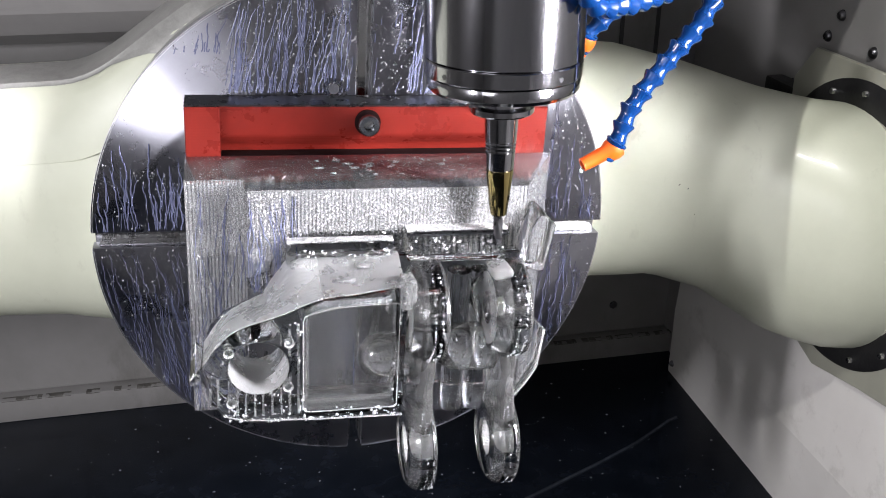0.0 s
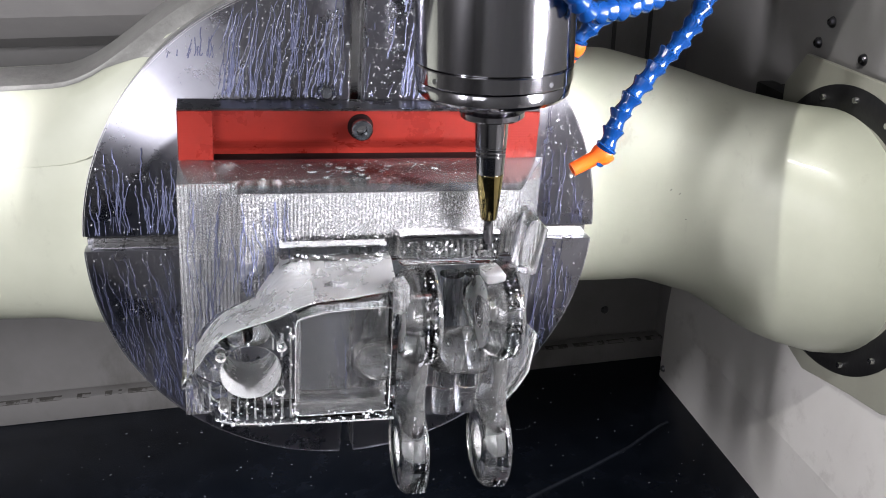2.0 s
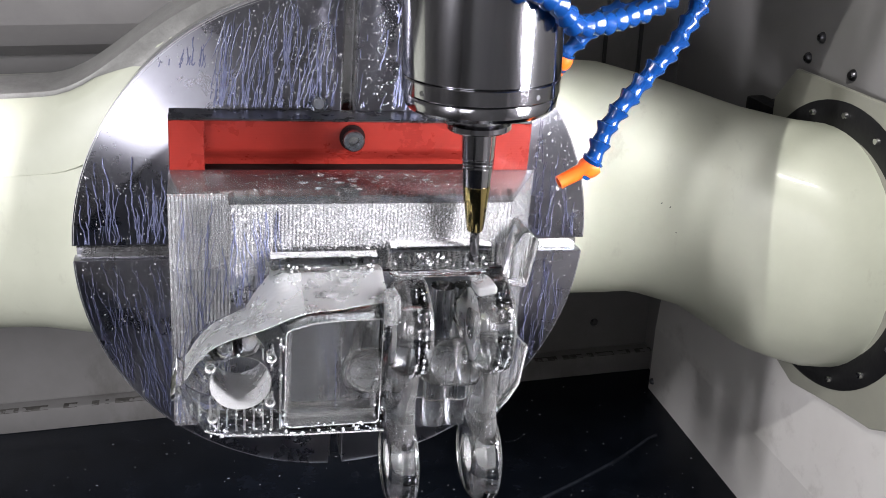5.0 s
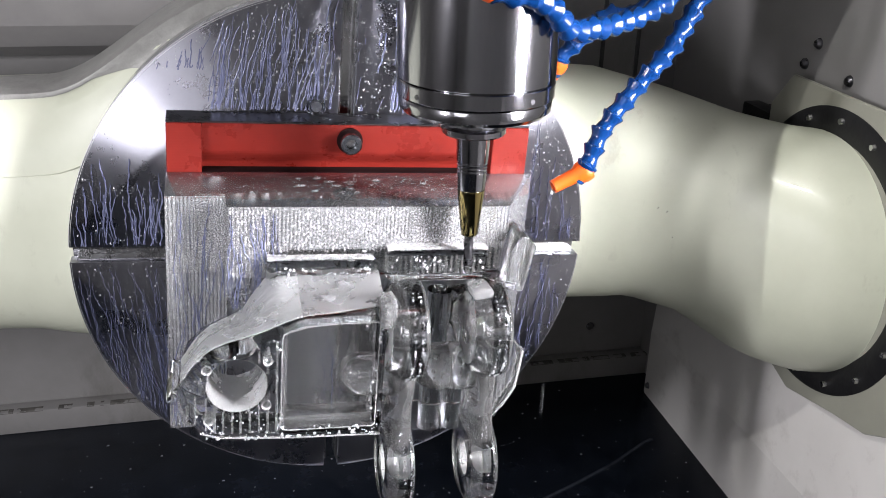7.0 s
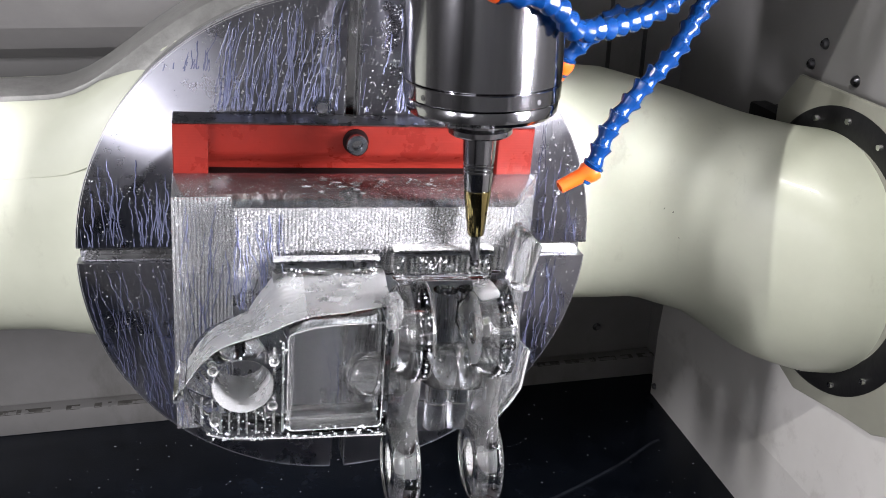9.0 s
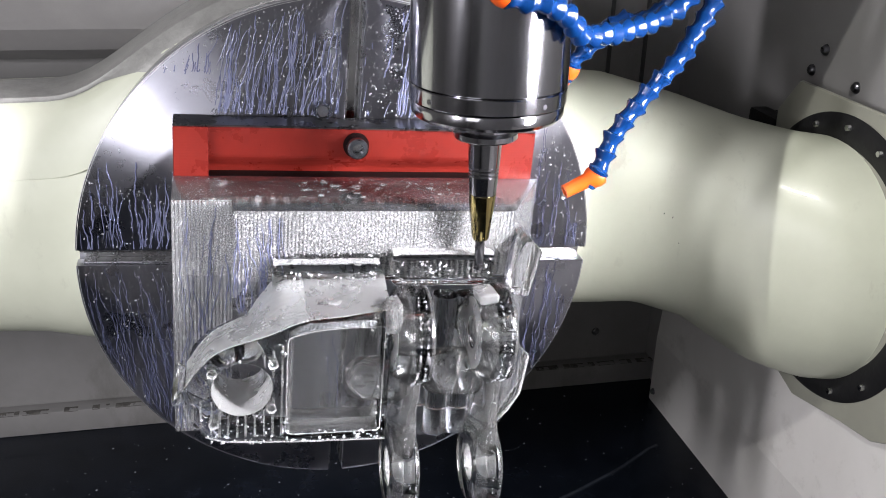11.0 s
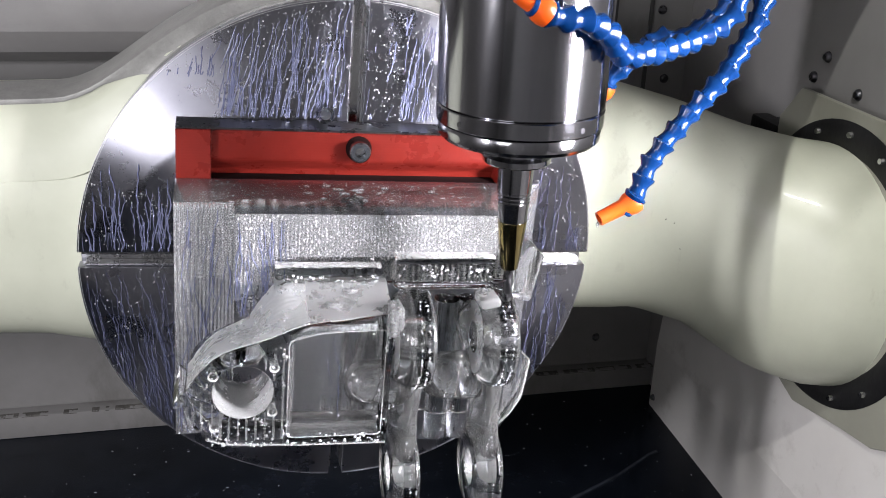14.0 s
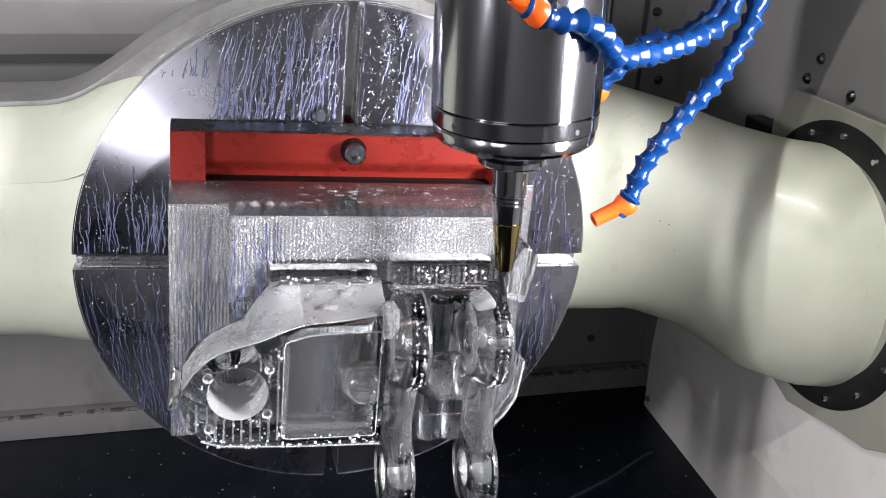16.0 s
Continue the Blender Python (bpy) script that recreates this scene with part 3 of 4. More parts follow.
part("arm_root", plate([[(-0.1205, -0.048), (-0.1160, -0.033), (-0.1065, -0.022), (-0.0906, -0.014), (-0.0906, -0.067), (-0.108, -0.063), (-0.1165, -0.055)]], -0.1002, -0.0793, 0.0006, 1), CLEAR, work)
part("bore", lathe([(0.0196, 0.0), (0.0196, 0.046), (0.0192, 0.047), (0.0188, 0.046), (0.0188, 0.0)], 56, pose(-0.0852, -0.1015, -0.0297) @ OUT), FROST, work, "frosted milled bore")
part("pocket_edge", plate([shrunk(POCKET, -0.0002), shrunk(POCKET, 0.0007)], -0.1494, -0.1504, 0.0002, 1), FROST, work, "bright chamfer round the square pocket")
part("pocket_back", plate([shrunk(POCKET, 0.0004)], -0.1008, -0.1370, 0.0006, 2), GLOSSY, work, "smooth polished pocket floor")
part("pocket_side", plan([(-0.0571, -0.1485), (-0.0520, -0.1372), (-0.0571, -0.1372)], -0.0605, 0.0020, 0.0003), TOPFACE, work, "hazy sloping pocket wall")
part("pocket_fillet", loft([[(x, y, z) for y, z in ((-0.1485, -0.0643), (-0.1372, -0.0612), (-0.1372, -0.0643))] for x in (-0.0565, 0.0050)]), TOPFACE, work, "hazy sloping lower pocket wall")
part("lower_edge", plate([[(-0.1085, -0.0634), (-0.096, -0.0677), (-0.0481, -0.0704), (0.0095, -0.0714), (0.0095, -0.0702), (-0.0481, -0.0692), (-0.096, -0.0665), (-0.1085, -0.0622)]], -0.1470, -0.1506, 0.0003, 1), FROST, work, "bright lower edge of the arm")
# frosted upper skin of the arm
top = [p for p in ARM[4:37]]
skin = []
for x, z in top:
    dz = line([(-0.125, -0.014), (-0.09, -0.010), (-0.05, 0.002), (0.01, 0.006)], x)
    up = line([(-0.080, z + dz * 0.8), (-0.058, 0.0290), (0.02, 0.0300)], x) if x > -0.080 else z + dz * 0.8
    shape = [(-0.1495, z + 0.0012), (-0.140, z + (up - z) * 0.12 + 0.0012), (-0.128, z + (up - z) * 0.40 + 0.0012), (-0.118, z + (up - z) * 0.75 + 0.0012), (-0.1125, up + 0.0012), (-0.0995, max(up, z + dz) + 0.0012)]
    skin.append([(x, y, h) for y, h in shape] + [(x, y, h - 0.0009) for y, h in shape[::-1]])
half = next(k for k, r in enumerate(skin) if r[0][0] > -0.048)
part("arm_top", loft(skin[:half + 1]), FROSTTOP, work, "frosted milled upper face of the arm")
part("arm_shelf", loft(skin[half:]), HAZE, work, "wet translucent shelf behind the pocket")
part("ridge", box(-0.0645, 0.0075, -0.112, -0.0985, 0.020, 0.0400, 0.0062, 6), CLEAR, work)
part("ridge", box(0.0150, 0.0860, -0.114, -0.0985, 0.024, 0.0470, 0.0062, 6), CLEAR, work)
for x0, x1, y0, z in ((-0.0640, 0.0070, -0.1118, 0.0400), (0.0155, 0.0855, -0.1138, 0.0470)):
    fillet = [(y0 + 0.0034, z - 0.0006), (y0 + 0.0052, z + 0.0005), (-0.1003, z + 0.0005), (-0.1003, z - 0.0002), (y0 + 0.0052, z - 0.0002)]
    part("ridge_fillet", loft([[(x0 + (x1 - x0) * k / 30, y + random.uniform(-0.0001, 0.0001), zz + random.uniform(-0.00015, 0.00015)) for y, zz in fillet] for k in range(31)]), FROST, work, "bright milled fillet along the ridge")
for u, h in ((-0.1039, -0.0163), (-0.0658, -0.0110), (-0.0665, -0.0435), (-0.1029, -0.0534)):
    part("small_bore", lathe([(0.0030, 0.0), (0.0030, 0.012), (0.0034, 0.0128), (0.0024, 0.012), (0.0024, 0.0)], 24, pose(u, -0.1385, h) @ OUT), FROST, work, "small frosted drilled bore")
NOSE = [(0, 0.030), (0.006, 0.0292), (0.0115, 0.0265), (0.0150, 0.021), (0.0165, 0.014), (0.0170, 0.0), (0.0172, -0.012), (0, -0.012)]
for u, h in ((0.0110, -0.0350), (0.0630, -0.0330)):
    part("bulb", lathe(NOSE, 40, pose(u, -0.128, h, 0, -82, 12)), SATIN, work, "polished domed boss")
part("web", box(0.006, 0.098, -0.107, -0.0995, -0.075, 0.028, 0.002, 2), CLEAR, work)


def ring(u, y, z, r, hole, thick, cut, deep):
    """A disc round the x axis with a wide rounded chamfer on its left side and a bored hole."""
    a, b = -thick / 2, thick / 2
    prof = [(hole, a + 0.0010), (hole + 0.0010, a), (r - cut, a), (r - cut * 0.55, a + deep * 0.22), (r - cut * 0.20, a + deep * 0.60), (r, a + deep), (r, b - 0.0030), (r - 0.0008, b - 0.0010), (r - 0.0026, b),
            (hole + 0.0010, b), (hole, b - 0.0010)]
    return lathe(prof, 72, pose(u, y, z) @ ALONG_X)


LUGS = ((0.0241, 0.0240), (0.0797, 0.0828))
for upper, lower in LUGS:
    half = [(-0.0220, 0.0190, 0.0070), (-0.0320, 0.0160, 0.0075), (-0.0440, 0.0135, 0.0068), (-0.0540, 0.0122, 0.0060), (-0.0640, 0.0140, 0.0062), (-0.0740, 0.0185, 0.0066), (-0.0830, 0.0235, 0.0060)]
    neck = []
    for z, w, d in half:
        c = upper + (lower - upper) * (-z - 0.02) / 0.063
        turn = 0.35 * math.sin(math.pi * (-z - 0.02) / 0.063)
        rim = [(d * math.copysign(abs(math.cos(a)) ** 0.6, math.cos(a)), w * math.copysign(abs(math.sin(a)) ** 0.6, math.sin(a))) for a in [2 * math.pi * i / 36 for i in range(36)]]
        neck.append([(c + p * math.cos(turn) - q * math.sin(turn), -0.135 + p * math.sin(turn) + q * math.cos(turn), z) for p, q in rim])
    part("neck", loft(neck), SATIN, work, "bright twisted neck between two rings", shade=50)
    for c, z, r, hole, thick, cut, deep in ((upper, 0.0, 0.0333, 0.0105, 0.0232, 0.0070, 0.0095), (lower, -0.1045, 0.0332, 0.0135, 0.0178, 0.0066, 0.0065)):
        lug = part("ring_lug", ring(0, 0, 0, r, hole, thick, cut, deep), CLEAR, work, "clear ring lug with a bored hole", m=pose(c, -0.135, z), shade=28)
        f = thick / 2
        side = [(r - cut + 0.0004, -f - 0.0003), (r - cut * 0.55 + 0.0003, -f + deep * 0.22 - 0.0003), (r - cut * 0.20 + 0.0003, -f + deep * 0.60 - 0.0003), (r + 0.0002, -f + deep - 0.0004)]
        part("chamfer", lathe(side + [(q - 0.0004, h + 0.0003) for q, h in side[::-1]], 72, ALONG_X), GLOSSY, lug, "bright rounded chamfer")
        part("edge", lathe([(r + 0.0002, f - 0.0030), (r - 0.0006, f - 0.0008), (r - 0.0026, f + 0.0002), (r - 0.0028, f - 0.0002), (r - 0.0010, f - 0.0012), (r - 0.0002, f - 0.0030)], 72, ALONG_X), GLOSSY, lug, "bright milled edge")
        part("bore", lathe([(hole - 0.0002, -f + 0.002), (hole - 0.0002, f - 0.002), (hole - 0.0006, f - 0.002), (hole - 0.0006, -f + 0.002)], 40, ALONG_X), GLOSSY if z > -0.05 else FROST, lug, "bright milled bore")
    part("lug_face", lathe([(0.0112, -0.0004), (0.0246, -0.0004), (0.0246, -0.0001), (0.0112, -0.0001)], 64, pose(upper - 0.0116, -0.135, 0.0) @ ALONG_X), HAZE, work, "hazy milled lug face")
for u, r in ((0.052, 0.0085), (0.068, 0.0080)):
    part("rib", lathe([(0, -0.088), (r, -0.088), (r, 0.020), (0, 0.020)], 32, pose(u, -0.116, 0)), CLEAR, work)
for x0, x1, y0, y1, z0, z1 in ((0.0050, 0.0148, -0.158, -0.140, 0.012, 0.0315), (0.0655, 0.0800, -0.150, -0.132, 0.0270, 0.0350)):
    bm = box(x0, x1, y0, y1, z0, z1, 0.0030, 3)
    for v in bm.verts:
        v.co += 0.0014 * noise.noise_vector(v.co * 220)
    part("burr", bm, HAZE, work, "rough frosted corner left beside the lug")
part("side_web", plate([[(0.101, 0.020), (0.098, -0.020), (0.0965, -0.062), (0.103, -0.089), (0.1085, -0.078), (0.1164, -0.0640), (0.1180, -0.050), (0.1197, -0.0325), (0.106, -0.018)]], -0.112, -0.094, 0.001, 1), POLISHED, work, "polished uncut side web")
part("side_edge", plate([[(0.0985, -0.089), (0.1090, -0.0780), (0.1168, -0.0640), (0.1184, -0.050), (0.1201, -0.0325), (0.1180, -0.0325), (0.1163, -0.050), (0.1146, -0.0635), (0.1068, -0.0770)]], -0.1125, -0.106, 0.0003, 1), FROST, work, "frosted edge of the side web")
part("corner_stub", plate([[(0.0960, 0.0200), (0.0985, 0.0480), (0.1040, 0.0595), (0.1090, 0.0600), (0.1175, 0.0520), (0.1110, 0.0180)]], -0.120, -0.090, 0.0022, 2), POLISHED, work, "left-over frosted corner of stock")

# ---- spindle, tool and coolant hoses ----
HOME = (0.0812, -0.160, 0.1643)
spindle = thing("milling_spindle", pose(*HOME), "polished steel milling spindle with tapered tool and blue coolant hoses", "spindle")
part("housing", lathe([(0, 0.30), (0.050, 0.30), (0.050, 0.0012), (0.0494, 0.0006), (0, 0.0006)], 96), CHROME, spindle, "polished steel spindle housing")
part("clamp_ring", lathe([(0, 0.0), (0.0492, 0.0), (0.0500, -0.0008), (0.0499, -0.0095), (0.0490, -0.0105), (0, -0.0105)], 96), CHROME, spindle, "polished clamping ring")
part("nose", lathe([(0, -0.0110), (0.0484, -0.0110), (0.0488, -0.0118), (0.0484, -0.0180), (0.0462, -0.0205), (0.0215, -0.0212), (0.0, -0.0212)], 96), CHROME, spindle, "polished spindle nose")
part("drive_key", box(-0.0265, -0.0175, -0.020, -0.012, -0.0275, -0.0212, 0.0008, 1), DARKSTEEL, spindle)
for i, (a, h) in enumerate(((-62, -0.006), (-150, -0.006), (20, -0.006))):
    x, y = 0.0497 * math.cos(radians(a)), 0.0497 * math.sin(radians(a))
    part("grub_screw", lathe([(0, 0.0006), (0.0016, 0.0006), (0.0018, 0)], 12, pose(x, y, h, 0, 90, a), False), DARKSTEEL, spindle)
holder = part("tool_holder", lathe([(0, -0.0205), (0.0160, -0.0205), (0.0160, -0.0235), (0.0209, -0.0245), (0.0209, -0.0275), (0.0165, -0.0290), (0.0165, -0.0305), (0.0209, -0.0320), (0.0209, -0.0352), (0.0200, -0.0362), (0.0112, -0.0368),
                                    (0.0104, -0.0550), (0.0098, -0.0556), (0.0098, -0.0566), (0.0103, -0.0572), (0.0097, -0.0580), (0.0097, -0.0590), (0.0101, -0.0596), (0.0095, -0.0604), (0.0095, -0.0614), (0.0099, -0.0620), (0.0098, -0.063), (0.0085, -0.0800), (0.0075, -0.0890), (0.0, -0.0895)], 56), CHROME, spindle, "slim polished shrink-fit tool holder")
# lower taper of the holder, its yellow reflection put into the colour
part("holder_sleeve", lathe([(0.0092, -0.0745), (0.0092, -0.0750), (0.0057, -0.1058), (0.0050, -0.1070), (0.0030, -0.1070), (0.0030, -0.0745)], 48), GOLD, holder, "lower taper tinted gold for a yellow reflection")
bm = bmesh.new()
rings = []
for k in range(40):
    z = -0.1040 - 0.0250 * k / 39
    tw = k / 39 * 3.0
    rings.append([bm.verts.new(((0.0031 + 0.0002 * math.cos(4 * a)) * math.cos(a + tw), (0.0031 + 0.0002 * math.cos(4 * a)) * math.sin(a + tw), z)) for a in [2 * math.pi * i / 32 for i in range(32)]])
for a, b in zip(rings, rings[1:]):
    for i in range(32):
        bm.faces.new((a[i], a[(i + 1) % 32], b[(i + 1) % 32], b[i]))
bm.faces.new(rings[0][::-1]), bm.faces.new(rings[-1])
part("end_mill", bm, DARKSTEEL, holder, "dark fluted carbide end mill", shade=50)

HOSES = [
    ([(0.1314, -0.1720, 0.0915), (0.1537, -0.1700, 0.1011)],
     [(0.1537, -0.1700, 0.1011), (0.1583, -0.1700, 0.1099), (0.1640, -0.1680, 0.1231), (0.1726, -0.1660, 0.1361), (0.1832, -0.1640, 0.1486), (0.1956, -0.1620, 0.1618), (0.2081, -0.1600, 0.1740), (0.2199, -0.1550, 0.1886), (0.2314, -0.1500, 0.2051), (0.2395, -0.1450, 0.2233), (0.2452, -0.1400, 0.2466), (0.2335, -0.1400, 0.2792)]),
    ([(0.1440, -0.1240, 0.1523), (0.1470, -0.1250, 0.1618)],
     [(0.1470, -0.1250, 0.1618), (0.1515, -0.1260, 0.1704), (0.1601, -0.1280, 0.1788), (0.1669, -0.1300, 0.1863), (0.1772, -0.1300, 0.1955), (0.1944, -0.1300, 0.1969), (0.2106, -0.1300, 0.2062), (0.2226, -0.1300, 0.2175), (0.2245, -0.1300, 0.2417), (0.2157, -0.1300, 0.2716)]),
    ([(0.0500, -0.2350, 0.2385), (0.0641, -0.2350, 0.2300)],
     [(0.0641, -0.2350, 0.2300), (0.0772, -0.2320, 0.2252), (0.0933, -0.2260, 0.2223), (0.1105, -0.2150, 0.2127), (0.1268, -0.2000, 0.2006), (0.1488, -0.1850, 0.1981), (0.1733, -0.1700, 0.1990), (0.1958, -0.1600, 0.2045), (0.2136, -0.1550, 0.2152), (0.2233, -0.1500, 0.2407), (0.2187, -0.1450, 0.2727)])]


def along(points, step):
    """Even steps along a smooth line through the points: place and direction."""
    P = [Vector(p) for p in points]
    dense = []
    for i in range(len(P) - 1):
        a, b, c, d = P[max(i - 1, 0)], P[i], P[i + 1], P[min(i + 2, len(P) - 1)]
        for j in range(12):
            t = j / 12
            dense.append(0.5 * ((2 * b) + (c - a) * t + (2 * a - 5 * b + 4 * c - d) * t * t + (3 * b - a - 3 * c + d) * t ** 3))
    dense.append(P[-1])
    out, gone = [(dense[0], (dense[1] - dense[0]).normalized())], 0.0
    for a, b in zip(dense, dense[1:]):
        gone += (b - a).length
        if gone >= step:
            out.append((b, (b - a).normalized()))
            gone = 0.0
    return out


SEGMENT = [(0.0, -0.0075), (0.0058, -0.0075), (0.0066, -0.0060), (0.0062, -0.0040), (0.0056, -0.0010), (0.0058, 0.0015), (0.0082, 0.0060), (0.0084, 0.0072), (0.0070, 0.0080), (0.0, 0.0080)]
seg_mesh = None
for k, (nozzle, pts) in enumerate(HOSES):
    hose = new("coolant_hose")
    hose.parent = spindle
    tagged(hose, "blue jointed plastic coolant hose with an orange nozzle")
    size = (0.90, 0.85, 0.86)[k]
    for p, d in along(pts, 0.0128 * size):
        m = Matrix.Translation(p - Vector(HOME)) @ d.to_track_quat("Z", "Y").to_matrix().to_4x4() @ pose(0, 0, 0, random.uniform(-7, 7), random.uniform(-7, 7), 0) @ Matrix.Scale(size, 4)
        if seg_mesh is None:
            first = part("hose_segment", lathe(SEGMENT, 28), BLUE, hose, shade=40)
            seg_mesh = first.data
            first.matrix_basis = m
        else:
            o = new("hose_segment", seg_mesh)
            o.parent, o.matrix_basis = hose, m
    a, b = [Vector(p) - Vector(HOME) for p in nozzle]
    l = (b - a).length
    m = Matrix.Translation(b) @ (a - b).to_track_quat("Z", "Y").to_matrix().to_4x4()
    part("nozzle", lathe([(0.0080, -0.006), (0.0086, -0.002), (0.0080, 0.002), (0.0056, 0.006), (0.0050, l), (0.0036, l), (0.0040, 0.0), (0.0, -0.006)], 28, Matrix.Scale(size, 4), False), ORANGE, hose, "orange plastic nozzle", m=m, shade=40)


# ---- coolant on the surfaces ----
def rivulets(name, count, region, y, length, width, seed, mat, keep=None, spaced=False, gap=0.0042, lean=0.0):
    rnd = random.Random(seed)
    seen, tries = [], 0
    verts, faces = [], []
    made = 0
    while made < count:
        x, z = rnd.uniform(*region[0]), rnd.uniform(*region[1])
        if keep and not keep(x, z):
            continue
        if spaced and any(abs(x - a) < gap and abs(z - b) < 0.5 * length[1] for a, b in seen):
            tries += 1
            if tries < 40:
                continue
        tries = 0
        seen.append((x, z))
        made += 1
        l, w = rnd.uniform(*length), rnd.uniform(*width)
        n = max(6, int(l / 0.0022))
        drift = rnd.uniform(-0.04, 0.04)
        base = len(verts)
        rows = 0
        for i in range(n + 1):
            if keep and not keep(x, z):
                break
            k = i / n
            ww = w * (0.35 + 0.65 * math.sin(math.pi * min(1, k * 0.9 + 0.1)) ** 0.6) * rnd.uniform(0.7, 1.25)
            verts += [(x - ww / 2, y, z), (x, y - 0.0005, z), (x + ww / 2, y, z)]
            rows += 1
            z -= l / n
            drift = 0.80 * drift + rnd.gauss(0, 0.085)
            x += (drift + lean) * l / n + rnd.gauss(0, 0.00035)
        for i in range(rows - 1):
            o = base + 3 * i
            faces += [(o, o + 3, o + 4, o + 1), (o + 1, o + 4, o + 5, o + 2)]
    me = bpy.data.meshes.new(name)
    me.from_pydata(verts, [], faces)
    me.materials.append(mat)
    for p in me.polygons:
        p.use_smooth = True
    return new(name, me)


def drops(name, places, seed, mat):
    """Flattened beads: (x, y, z, radius, out) with out the way they bulge."""
    rnd = random.Random(seed)
    ico = bmesh.new()
    bmesh.ops.create_icosphere(ico, subdivisions=1 if len(places) > 300 else 2, radius=1)
    bv = [v.co.copy() for v in ico.verts]
    bf = [[v.index for v in f.verts] for f in ico.faces]
    ico.free()
    verts, faces = [], []
    for x, y, z, r, out in places:
        o = len(verts)
        sx, sz = rnd.uniform(0.75, 1.25), rnd.uniform(0.8, 1.5)
        lump = rnd.uniform(0, 6.28)
        for v in bv:
            k = 1 + 0.18 * math.sin(3 * math.atan2(v.z, v.x) + lump)
            if out == "y":
                verts.append((x + v.x * r * sx * k, y + v.y * r * 0.5, z + v.z * r * sz * k))
            else:
                verts.append((x + v.x * r * 1.5 * sz * k, y + v.y * r * k, z + v.z * r * 0.35))
        faces += [[i + o for i in f] for f in bf]
    me = bpy.data.meshes.new(name)
    me.from_pydata(verts, [], faces)
    me.materials.append(mat)
    for p in me.polygons:
        p.use_smooth = True
    return new(name, me)


def on_table(x, z):
    return math.hypot(x, z) < 0.197 and not (-0.128 < x < 0.138 and -0.20 < z < 0.112) and abs(x) > 0.007 and abs(z) > 0.007


tagged(rivulets("coolant_streaks", 230, ((-0.2, 0.2), (-0.19, 0.2)), -0.0004, (0.02, 0.085), (0.0005, 0.0013), 5, MILKY, lambda x, z: on_table(x, z) and z > 0 and x < 0.125 and not (x < -0.12 and z < 0.09) and not (x < -0.10 and 0.072 < z < 0.14) and (x < 0.008 or z < 0.11 or noise.noise((x * 90, 3.0, 0.0)) > -0.05), spaced=True, gap=0.0055, lean=-0.13), "milky coolant streaks dried on the steel table", "coolant", kind="stuff").matrix_basis = TILT
tagged(rivulets("coolant_streaks", 48, ((-0.2, -0.128), (0.010, 0.078)), -0.0005, (0.02, 0.07), (0.0005, 0.0012), 15, MILKY, lambda x, z: on_table(x, z) and x < -0.12 and 0 < z < 0.08, spaced=True, gap=0.0046), "milky coolant streaks dried on the steel table", "coolant", kind="stuff").matrix_basis = TILT
tagged(rivulets("coolant_streaks", 80, ((0.09, 0.2), (-0.15, 0.13)), -0.0004, (0.03, 0.10), (0.00022, 0.00060), 19, MILKY, lambda x, z: on_table(x, z) and x > 0.12, spaced=True, gap=0.004), "thin milky coolant streaks beside the clamp on the table", "coolant", kind="stuff").matrix_basis = TILT
tagged(rivulets("coolant_streaks", 90, ((-0.2, -0.10), (-0.15, -0.007)), -0.0004, (0.04, 0.11), (0.00022, 0.00055), 9, MILKY, lambda x, z: on_table(x, z) and x < 0 and z < 0, spaced=True, gap=0.003, lean=0.16), "thin milky coolant streaks on the lower table face", "coolant", kind="stuff").matrix_basis = TILT
tagged(rivulets("coolant_streaks", 2, ((-0.042, -0.026), (0.002, 0.012)), -0.1373, (0.04, 0.065), (0.0003, 0.0005), 12, MILKY), "milky coolant runs on the pocket floor", "coolant", kind="stuff").matrix_basis = TILT
tagged(rivulets("coolant_streaks", 46, ((-0.127, -0.092), (-0.09, 0.07)), -0.0793, (0.02, 0.09), (0.0003, 0.0008), 6, MILKY, lambda x, z: -0.1285 < x < -0.0905 and z > -0.102), "milky coolant streaks on the clear block", "coolant", kind="stuff").matrix_basis = TILT
tagged(rivulets("coolant_streaks", 40, ((-0.088, -0.055), (0.01, 0.07)), -0.1003, (0.015, 0.05), (0.0003, 0.0008), 7, MILKY, lambda x, z: -0.0895 < x < -0.05 and z > 0.0), "milky coolant streaks on the clear block", "coolant", kind="stuff").matrix_basis = TILT
rnd = random.Random(11)
spots = []
while len(spots) < 2800:
    x, z = rnd.uniform(-0.2, 0.2), rnd.uniform(-0.2, 0.2)
    if on_table(x, z) and not (x < -0.09 and 0.06 < z < 0.14) and rnd.random() < 0.2 + max(0, z) * 4:
        spots.append((x, -0.0002, z, rnd.choice((0.00015, 0.0002, 0.00025, 0.0003, 0.0004, 0.0005, 0.0007)), "y"))
tagged(drops("coolant_drops", spots, 1, DROP), "small coolant drops on the steel table", "coolant", kind="stuff").matrix_basis = TILT
FINE = (0.00012, 0.00016, 0.0002, 0.00024, 0.0003, 0.00046)
spots = [(rnd.uniform(-0.128, -0.091), -0.0791, rnd.uniform(-0.10, 0.073), rnd.choice(FINE), "y") for _ in range(3200)]
spots += [(rnd.uniform(-0.089, 0.100), -0.1001, rnd.uniform(0.042, 0.073), rnd.choice(FINE + (0.0006,)), "y") for _ in range(2800)]
spots += [(rnd.uniform(-0.089, -0.062), -0.1001, rnd.uniform(0.0, 0.05), rnd.choice(FINE), "y") for _ in range(900)]
